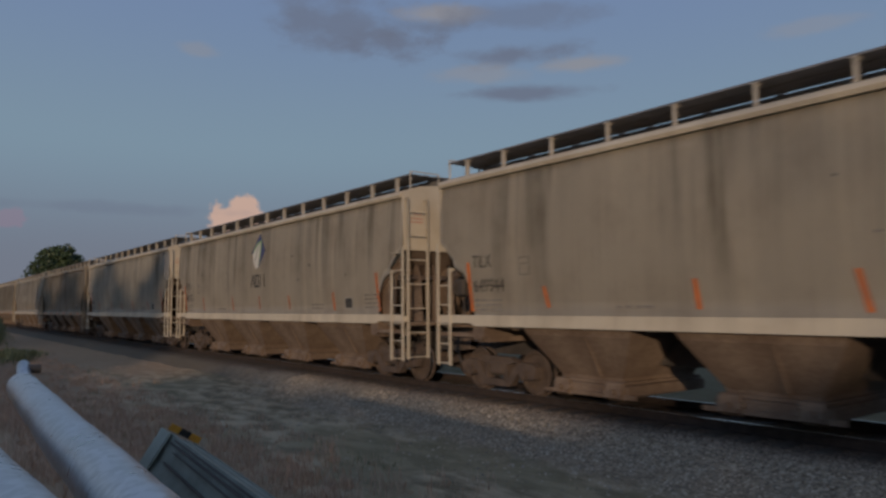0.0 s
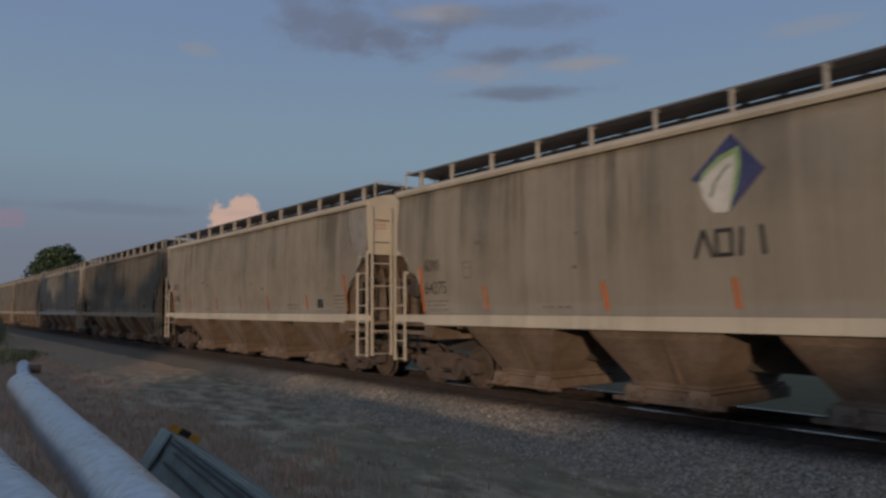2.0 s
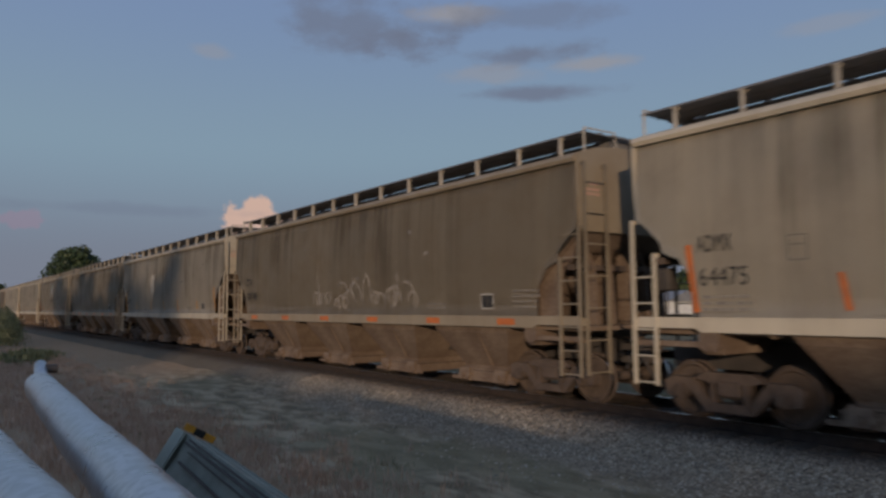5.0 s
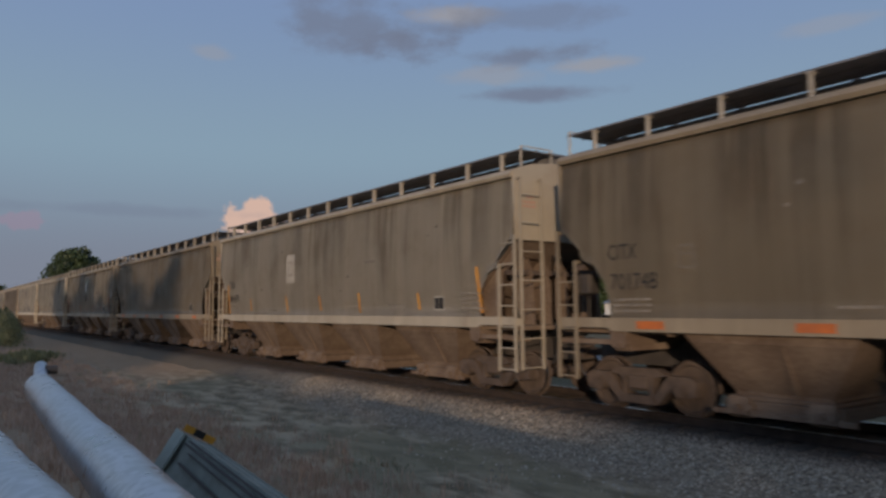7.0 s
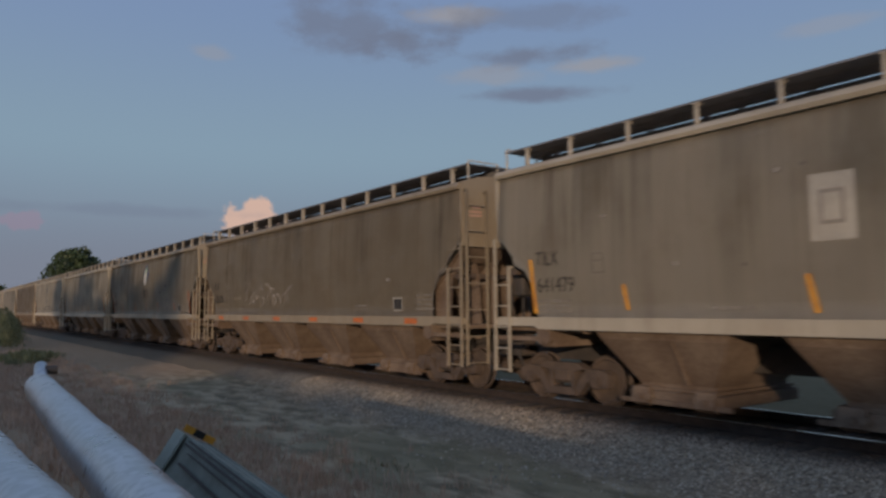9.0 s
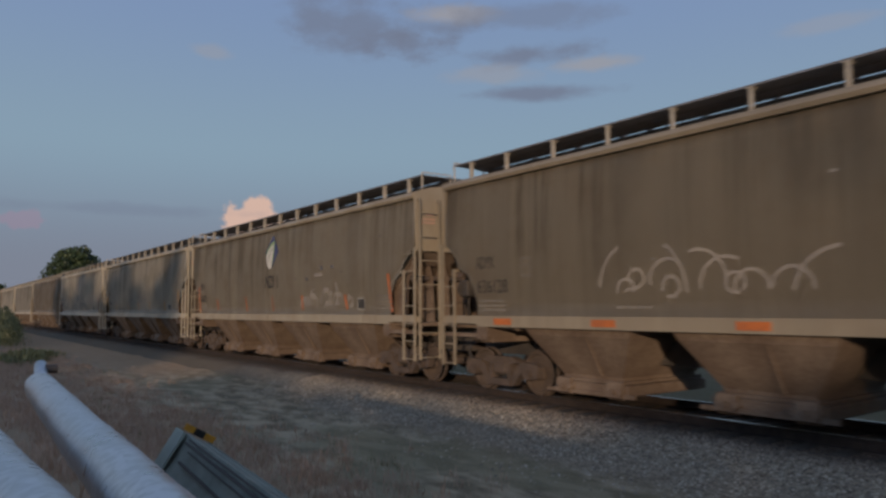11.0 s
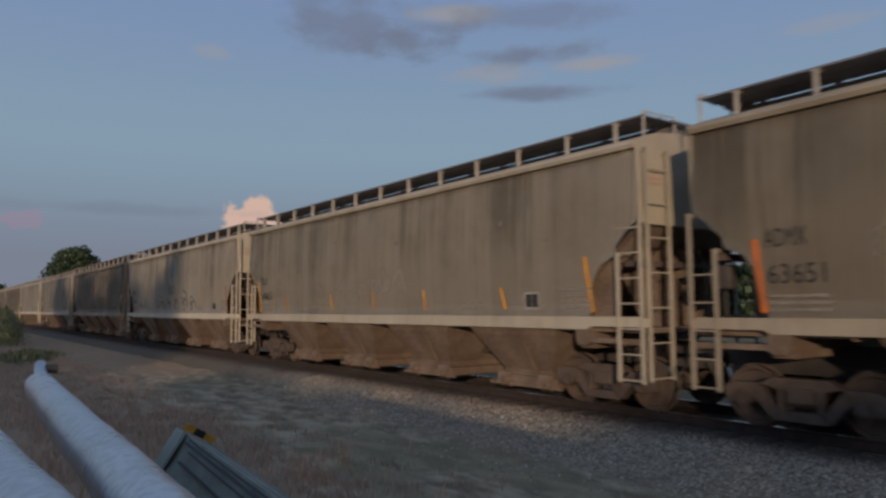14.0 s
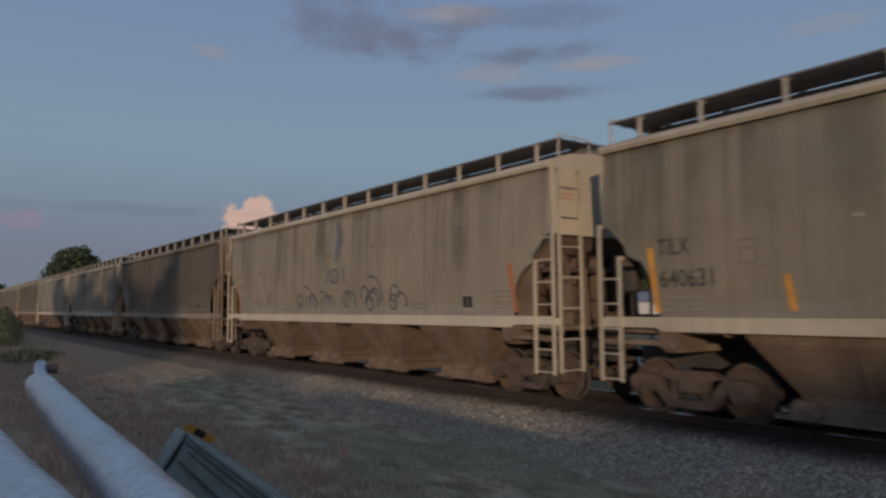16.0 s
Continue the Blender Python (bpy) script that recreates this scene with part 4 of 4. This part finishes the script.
BED = bed_material()


def build_rails():
    for s in (-1, 1):
        y = TRACK_Y + s * 0.7525
        bm = bmesh.new()
        foot = [(-0.07, -0.172), (0.07, -0.172), (0.065, -0.155), (0.012, -0.135), (0.010, -0.045), (0.034, -0.035), (0.036, -0.004), (-0.036, -0.004), (-0.034, -0.035), (-0.010, -0.045), (-0.012, -0.135), (-0.065, -0.155)]
        prism(bm, [(y + a, b) for a, b in foot], "x", -420, 60)
        me = finish(bm, "rail")
        me.materials.append(RAIL_SIDE)
        rail = tagged(new("rail", me), "rusty steel rail with a bright running top", "rail", "rails of the track")
        bm = bmesh.new()
        box(bm, -420, 60, y - 0.030, y + 0.030, -0.004, 0.0)
        me = finish(bm, "running_top")
        me.materials.append(BRIGHT)
        part("running_top", me, rail, "polished running top")


def build_ties():
    bm = bmesh.new()
    box(bm, -0.115, 0.115, -1.3, 1.3, -0.32, -0.155, 0.012)
    me = finish(bm, "railroad_tie")
    me.materials.append(TIE)
    first = tagged(new("railroad_tie", me), "dark creosoted timber tie bedded in ballast", "railroad tie", "ties under the rails")
    first.matrix_basis = pose(2.0, TRACK_Y, 0)
    for i in range(1, 130):
        copy_thing(first, pose(2.0 - 0.53 * i, TRACK_Y + 0.02 * math.sin(i * 7.1), 0, 0, 0, 0.6 * math.sin(i * 3.7)))


def scatter(name, verts, faces, count, placer, mat, label, category):
    """Many small alike shapes as one mesh; placer gives position, turn, scale for each."""
    base = np.array(verts, float)
    out, fs = [], []
    for i in range(count):
        p, a, s = placer(i)
        c, d = math.cos(a), math.sin(a)
        q = base * np.array(s)
        q = np.stack([q[:, 0] * c - q[:, 1] * d, q[:, 0] * d + q[:, 1] * c, q[:, 2]], 1) + np.array(p)
        fs += [tuple(len(base) * i + v for v in f) for f in faces]
        out.append(q)
    me = bpy.data.meshes.new(name)
    me.from_pydata(np.concatenate(out).tolist(), [], fs)
    me.materials.append(mat)
    return tagged(new(name, me), label, category, kind="stuff")


ROCK_V = [(-1, -0.7, 0.1), (0.2, -1, 0), (1, -0.2, 0.15), (0.6, 0.9, 0), (-0.5, 0.9, 0.1), (-0.3, -0.2, 0.8), (0.4, 0.25, 0.7)]
ROCK_F = [(0, 1, 5), (1, 2, 6), (1, 6, 5), (2, 3, 6), (3, 4, 6), (4, 5, 6), (4, 0, 5), (0, 4, 3, 2, 1)]


def build_stones():
    rng = random.Random(5)
    def place(i):
        x = -1.5 - 17 * rng.random() ** 1.25
        y = TRACK_Y - 1.0 - abs(rng.gauss(0, 1.25)) - (0.6 * rng.random() if rng.random() < 0.3 else 0)
        s = rng.uniform(0.012, 0.032)
        z = max(bed_z(y), ground_z(x, y))
        return (x, y, z - 0.1 * s), rng.uniform(0, 6.28), (s * rng.uniform(0.8, 1.3), s * rng.uniform(0.7, 1.1), s * rng.uniform(0.7, 1.2))
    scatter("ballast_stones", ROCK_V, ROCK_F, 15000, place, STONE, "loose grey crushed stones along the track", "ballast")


BLADE_V = [(-0.5, 0, 0), (0.5, 0, 0), (0.35, 0.25, 0.6), (-0.15, 0.25, 0.6), (0.2, 0.75, 1.0)]
BLADE_F = [(0, 1, 2, 3), (3, 2, 4)]


def build_grass():
    rng = random.Random(9)
    tufts = [(-2.0 - 45 * rng.random() ** 1.3, rng.uniform(0.9, 5.2) + rng.gauss(0, 0.5)) for i in range(2600)]
    tufts += [(-5 - 11 * rng.random(), rng.uniform(1.2, 4.6)) for i in range(900)]
    tufts += [(-3 - 20 * rng.random(), rng.uniform(-2.0, 0.9)) for i in range(700)]
    def place(i):
        x, y = tufts[i % len(tufts)]
        x, y = x + rng.gauss(0, 0.09), y + rng.gauss(0, 0.09)
        h = rng.uniform(0.05, 0.20) * (1.0 if y > 0 else 1.2)
        return (x, y, ground_z(x, y) - 0.01), rng.uniform(0, 6.28), (0.010 + 0.006 * rng.random(), h * rng.uniform(0.2, 0.8), h)
    scatter("dry_grass", BLADE_V, BLADE_F, 60000, place, STRAW, "sparse tufts of dry straw-coloured grass", "grass")
    green = [(rng.uniform(-30, -4), rng.uniform(2.0, 5.8)) for i in range(70)]
    def place_green(i):
        x, y = green[i % len(green)]
        x, y = x + rng.gauss(0, 0.15), y + rng.gauss(0, 0.12)
        h = rng.uniform(0.03, 0.11)
        return (x, y, ground_z(x, y) - 0.01), rng.uniform(0, 6.28), (0.014, h * rng.uniform(0.2, 0.9), h)
    scatter("green_weeds", BLADE_V, BLADE_F, 1300, place_green, WEED, "small green weeds in the dirt", "weeds")


def build_bush():
    """Knee- to chest-high weeds at the verge, far along the track."""
    rng = random.Random(12)
    clumps = []
    for i in range(52):
        x, u = rng.uniform(-62, -50), rng.random()
        clumps.append((x, -x * (0.070 + 0.024 * u), rng.uniform(1.7, 3.1) * (1.0 - 0.45 * u)))
    for i in range(13):
        x = rng.uniform(-40, -33)
        clumps.append((x, -x * rng.uniform(0.088, 0.135), rng.uniform(0.12, 0.32)))
    def place(i):
        x, y, h = clumps[i % len(clumps)]
        z = h * rng.random() ** 0.8
        r = 0.5 * (1.05 - z / (h + 0.2)) + 0.04
        x, y = x + rng.gauss(0, r * 0.7), y + rng.gauss(0, r * 0.7)
        s = rng.uniform(0.03, 0.08)
        return (x, y, ground_z(x, y) + z), rng.uniform(0, 6.28), (s, s * 1.2, s * rng.uniform(1.0, 4.0))
    scatter("verge_weeds", BLADE_V, BLADE_F, 11000, place, WEED, "tall green weeds on the verge", "weeds")


# ---- trees ----
def tree(name, x, y, z, height, spread, seed, label, leaves=9000, low=0.25, leaf=0.28):
    rng = random.Random(seed)
    top = new(name)
    top.matrix_basis = pose(x, y, z)
    tagged(top, label, "tree")
    bm = bmesh.new()
    tube(bm, (0, 0, -0.3), (0.1, 0.05, height * 0.45), height * 0.028, 10, height * 0.016)
    tips = []
    for i in range(9):
        a, h = i * 2.4 + rng.random(), height * rng.uniform(0.25, 0.45)
        tip = Vector((math.cos(a) * spread * rng.uniform(0.4, 0.75), math.sin(a) * spread * rng.uniform(0.4, 0.75), height * rng.uniform(0.45, 0.88)))
        tube(bm, (0.06, 0.03, h), tip, height * 0.010, 6, height * 0.003)
        tips.append(tip)
    me = finish(bm, "trunk")
    me.materials.append(BARK)
    part("trunk", me, top, "rough brown trunk and limbs")
    blobs = []
    for i in range(34):
        a, u = rng.uniform(0, 6.28), rng.random()
        h = low + (0.97 - low) * u
        r = spread * (0.35 + 0.65 * math.sin(math.pi * min(1.0, (u * 0.85 + 0.18)))) * math.sqrt(rng.uniform(0.15, 1))
        blobs.append((r * math.cos(a) * 0.8, r * math.sin(a) * 0.8, h * height * 0.95, spread * rng.uniform(0.18, 0.36)))
    base = np.array([(-0.5, 0, 0), (0.5, 0, 0.1), (0.4, 0.9, 0.25), (-0.45, 0.8, 0.15)])
    vs, fs = [], []
    for i in range(leaves):
        bx, by, bz, br = blobs[i % len(blobs)]
        v = Vector((rng.gauss(0, 1), rng.gauss(0, 1), rng.gauss(0, 1))).normalized() * br * rng.uniform(0.5, 1.05)
        m = Euler((rng.uniform(0, 6.28), rng.uniform(0, 6.28), rng.uniform(0, 6.28))).to_matrix()
        s = leaf * rng.uniform(0.6, 1.3)
        for q in base:
            vs.append(tuple(m @ (Vector(q) * s) + Vector((bx + v.x, by + v.y, bz + v.z * 0.8))))
        fs.append((4 * i, 4 * i + 1, 4 * i + 2, 4 * i + 3))
    me = bpy.data.meshes.new("crown")
    me.from_pydata(vs, [], fs)
    me.materials.append(LEAF)
    part("crown", me, top, "dense dark green foliage")
    return top


def build_trees():
    tree("broadleaf_tree", -143, 21.5, -0.5, 13.9, 6.6, 3, "dark green broadleaf tree standing beyond the track", 15000, 0.2, 0.36)
    tree("broadleaf_tree", -300, 22.0, -0.5, 11.5, 6.0, 5, "small dark tree far along the track", 3000, 0.15, 0.7)
    # a wood far beyond the track, and an unseen hedge added to shade the dirt
    rng = random.Random(21)
    for i in range(16):
        tree("background_tree", -150 + 11.5 * i + rng.uniform(-2, 2), 95 + rng.uniform(-8, 8), -0.5, rng.uniform(6.5, 9.5), rng.uniform(4.5, 6.0), 60 + i, "distant green tree beyond the track", 1500, 0.12, 0.8)
    for i in range(15):
        tree("background_tree", -146 + 11.5 * i + rng.uniform(-2, 2), 112 + rng.uniform(-5, 5), -0.5, rng.uniform(8.0, 10.5), rng.uniform(5.5, 7.0), 90 + i, "distant green tree beyond the track", 1500, 0.1, 0.9)
    build_shade_hedge(rng)


def shade_hedge_top(x):
    """Outline of the unseen hedge, cut to the shade wanted: low in the middle, tall to one side, with loose sprays
    above.
    """
    x -= 5.1
    z = 6.15 + 0.12 * math.sin(x * 1.7)
    if 0.5 < x < 8.0:
        z = 5.45
    if x <= 0.5:
        z = 9.9 + 1.0 * math.sin(x * 0.55 + 1.0) + 0.6 * math.sin(x * 1.9 + 1)
    if x < -36.0:
        z = 6.8
    if x > 23.0:
        z = 6.15 + 1.5 * hump(x, 23.0, 29.0) + 0.15 * math.sin(x * 1.3)
    return z + 0.51


def build_shade_hedge(rng):
    def place(i):
        x = rng.uniform(-50, 90)
        z = -0.3 + (shade_hedge_top(x) + 0.1) * (1 - 0.98 * rng.random() ** 1.35)
        s = rng.uniform(0.25, 0.5)
        # sparse leaves higher up, added to dim the sun on the nearest cars
        if i < 240:
            x, z = rng.uniform(32.5, 52), rng.uniform(7.0, 13.0)
        return (x, -26 + rng.gauss(0, 0.5), z), rng.uniform(0, 6.28), (s, s * rng.uniform(0.3, 1), s * rng.uniform(0.6, 1.0))
    scatter("hedgerow", BLADE_V, BLADE_F, 42000, place, LEAF, "unseen leafy hedge added behind the road to cast shade", "hedge")


# ---- guard rails and marker beside the camera ----
def rail_pipe(name, line, z, r, x0, x1, label, seed):
    """A pipe rail that follows y = line(x), closed by a domed end, on round posts."""
    top = new(name)
    tagged(top, label, "guard rail", "pipe guard rails beside the road")
    bm = bmesh.new()
    n, rings = 28, []
    xs = [x0, x0 + 0.015, x0 + 0.05, x0 + 0.10, x0 + 0.16]
    while xs[-1] < x1:
        xs.append(xs[-1] + 0.08)
    for x in xs:
        d = x - x0
        k = 1.0 if d >= 0.16 else math.sqrt(max(0.04, 1 - (1 - d / 0.16) ** 2))
        wob = 0.008 * noise.noise(Vector((x * 1.3, seed, 0)))
        joint = 1.0 + (0.02 if abs((x * 0.8) % 1.0 - 0.5) < 0.04 else 0.0)
        rings.append([(x, line(x) + wob + r * k * joint * (1 + 0.015 * noise.noise(Vector((x * 2.5, 1.5 * math.cos(2 * math.pi * i / n), seed)))) * math.cos(2 * math.pi * i / n), z + r * k * joint * math.sin(2 * math.pi * i / n)) for i in range(n)])
    loft(bm, rings)
    me = finish(bm, "pipe", True)
    me.materials.append(GALV)
    part("pipe", me, top, "galvanised steel pipe")
    for x in (-1.5, 0.9):
        bm = bmesh.new()
        tube(bm, (x, line(x), ground_z(x, line(x)) - 0.25), (x, line(x), z - 0.3 * r), r * 0.5, 14)
        me = finish(bm, "post", True)
        me.materials.append(GALV)
        part("post", me, top)
    return top


def flare(x):
    return 0.455 + 0.0072 * x * x + 0.042 * math.sin(math.pi * min(max((x + 6.0) / 5.6, 0.0), 1.0))


def build_roadside():
    flared = rail_pipe("pipe_guard_rail", flare, 1.185, 0.099, -6.0, 3.0, "dull silver pipe guard rail with a rounded flared end", 3)
    rail_pipe("pipe_guard_rail", lambda x: 0.262 + 0.045 * min(0.0, x + 1.9), 1.19, 0.10, -4.6, 3.0, "dull silver straight pipe guard rail beside the road", 8)
    bm = bmesh.new()
    tube(bm, (-6.35, flare(-6.35) + 0.02, 1.14), (-6.75, flare(-6.75) + 0.03, 1.27), 0.05, 16)
    tube(bm, (-5.95, flare(-5.95), 1.185), (-6.40, flare(-6.4) + 0.02, 1.185), 0.05, 12)
    me = finish(bm, "end_stub", True)
    me.materials.append(GALV)
    part("end_stub", me, flared)
    bm = bmesh.new()
    tube(bm, (-6.66, flare(-6.66) + 0.06, 1.25), (-6.66, flare(-6.66) + 0.15, 1.245), 0.036, 14)
    me = finish(bm, "cap")
    me.materials.append(DARK)
    part("cap", me, flared, "black rubber cap")
    # ridged steel beam with a folded end plate and a striped marker
    beam = new("guard_beam")
    beam.matrix_basis = pose(-3.6, 1.05, 1.138, 0, 0, -5.3)
    tagged(beam, "weathered grey-green ridged guard beam with a striped end", "guard rail")
    c, a, b = Vector((-0.111, -0.162)), Vector((0, 0)), Vector((0.151, -0.091))
    out = Vector((0.515, 0.857))
    prof = [c, a * 0.35 + c * 0.65 + Vector((0.008, -0.006)), a]
    for u, h in ((0.30, 0.0), (0.35, -0.03), (0.42, -0.03), (0.50, 0.0), (0.70, 0.002), (0.73, -0.03), (0.79, -0.03), (0.83, 0.006), (0.89, 0.006), (0.91, -0.026), (0.96, -0.026), (1.0, 0.0)):
        prof.append(a + (b - a) * u + out * h)
    prof += [b + Vector((0.01, -0.10))]
    inside = [p + Vector((-0.004, -0.02)) for p in reversed(prof)]
    bm = bmesh.new()
    prism(bm, [tuple(p) for p in prof + inside], "x", 0.02, 6.0)
    me = finish(bm, "ridged_sheet")
    me.materials.append(BEAM)
    part("ridged_sheet", me, beam)
    bm = bmesh.new()
    side = Vector((-0.82, 0.57)) * 0.008
    prism(bm, [tuple(p) for p in (c + side, a + side * 1.5, a + side * 3.2, c + side * 2.2)], "x", -0.02, 0.16)
    prism(bm, [tuple(p) for p in (c + Vector((0.05, -0.05)), a + Vector((0.0, -0.012)), b + Vector((0, -0.05)))], "x", 0.0, 0.018)
    me = finish(bm, "end_plate")
    me.materials.append(LIT_PLATE)
    part("end_plate", me, beam, "folded grey-green end plate")
    for i, mat in enumerate((AMBER, PLACARD, AMBER)):
        u0, u1 = 0.04 + 0.32 * i, 0.04 + 0.32 * (i + 1)
        p, q = a + (b - a) * u0 + out * 0.006, a + (b - a) * u1 + out * 0.006
        bm = bmesh.new()
        prism(bm, [tuple(v) for v in (p, q, q + out * 0.034, p + out * 0.034)], "x", -0.03, -0.018)
        for v in bm.verts:
            v.co.x += 0.25 * (v.co.z - p.y)
        me = finish(bm, "marker_stripe")
        me.materials.append(mat)
        part("marker_stripe", me, beam, "yellow marker stripe" if mat is AMBER else "black marker stripe")
    # dark strips laid on the beam's face as the shade in its grooves
    face = Vector((-0.825, 0.565))
    for u, w, x0 in ((0.07, 0.020, 0.25), (0.17, 0.028, 0.20), (0.30, 0.016, 0.34), (0.58, 0.026, 0.30)):
        p, d = a + (c - a) * u, (c - a) * w
        bm = bmesh.new()
        prism(bm, [tuple(v) for v in (p - d - face * 0.004, p + d - face * 0.004, p + d + face * 0.008, p - d + face * 0.008)], "x", x0, 5.9)
        me = finish(bm, "slot")
        me.materials.append(DARK)
        part("slot", me, beam, "dark strip painting the shade of a groove along the beam")
    for x in (0.6, 2.6):
        bm = bmesh.new()
        box(bm, x, x + 0.1, -0.03, 0.07, ground_z(x - 3.6, 1.0) - 1.155 - 0.25, -0.05)
        me = finish(bm, "post")
        me.materials.append(BEAM)
        part("post", me, beam)


def build_distance():
    """What shows in the gaps beneath and between the cars."""
    shed = new("white_shed")
    shed.matrix_basis = pose(-47, 62, -0.5)
    tagged(shed, "small white clad shed with a grey roof beyond the track", "shed")
    bm = bmesh.new()
    box(bm, -4, 4, -3, 3, 0, 2.6)
    me = finish(bm, "walls")
    me.materials.append(SHED)
    part("walls", me, shed)
    bm = bmesh.new()
    prism(bm, [(-3.3, 2.6), (3.3, 2.6), (0, 3.7)], "x", -4.2, 4.2)
    me = finish(bm, "roof")
    me.materials.append(SHED_ROOF)
    part("roof", me, shed)
    for x, y in ((-28, 48), (-16, 50)):
        car = new("parked_car")
        car.matrix_basis = pose(x, y, -0.5)
        tagged(car, "red parked car beyond the track", "car", "parked cars")
        bm = bmesh.new()
        prism(bm, [(-2.1, 0.3), (-2.15, 0.7), (-1.3, 0.9), (-0.7, 1.4), (0.9, 1.42), (1.6, 0.95), (2.15, 0.85), (2.15, 0.3)], "y", -0.85, 0.85)
        bmesh.ops.bevel(bm, geom=bm.edges[:], offset=0.06, segments=2, affect="EDGES")
        me = finish(bm, "body")
        me.materials.append(CAR_RED)
        part("body", me, car)
        bm = bmesh.new()
        prism(bm, [(-1.1, 0.95), (-0.65, 1.33), (0.85, 1.35), (1.4, 0.97)], "y", -0.87, 0.87)
        me = finish(bm, "window")
        me.materials.append(GLASS_DARK)
        part("window", me, car)
        for wx in (-1.35, 1.35):
            for wy in (-0.8, 0.8):
                bm = bmesh.new()
                tube(bm, (wx, wy - 0.1, 0.32), (wx, wy + 0.1, 0.32), 0.32, 16)
                me = finish(bm, "wheel")
                me.materials.append(DARK)
                part("wheel", me, car)


build_ground()
build_bed()
build_rails()
TRAIN = [hopper_car(k, c) for k, c in enumerate(CARS)]
build_roadside()
build_trees()
build_bush()
build_distance()
build_grass()
build_stones()
build_ties()


def motions():
    """The train rolls past at a steady pace; every wheelset turns with it."""
    for car, x in zip(TRAIN, STARTS):
        walk(car, [(t, pose(x + travel(t), TRACK_Y, 0)) for t in range(0, 17, 2)])
    step = 0.1 * 0.8
    times = [step * i for i in range(int(16 / step) + 1)]
    for ws, dx, k in WHEELS:
        walk(ws, [(t, pose(dx, 0, WHEEL_R, 0, math.degrees(travel(t) / WHEEL_R), 0)) for t in times])


motions()
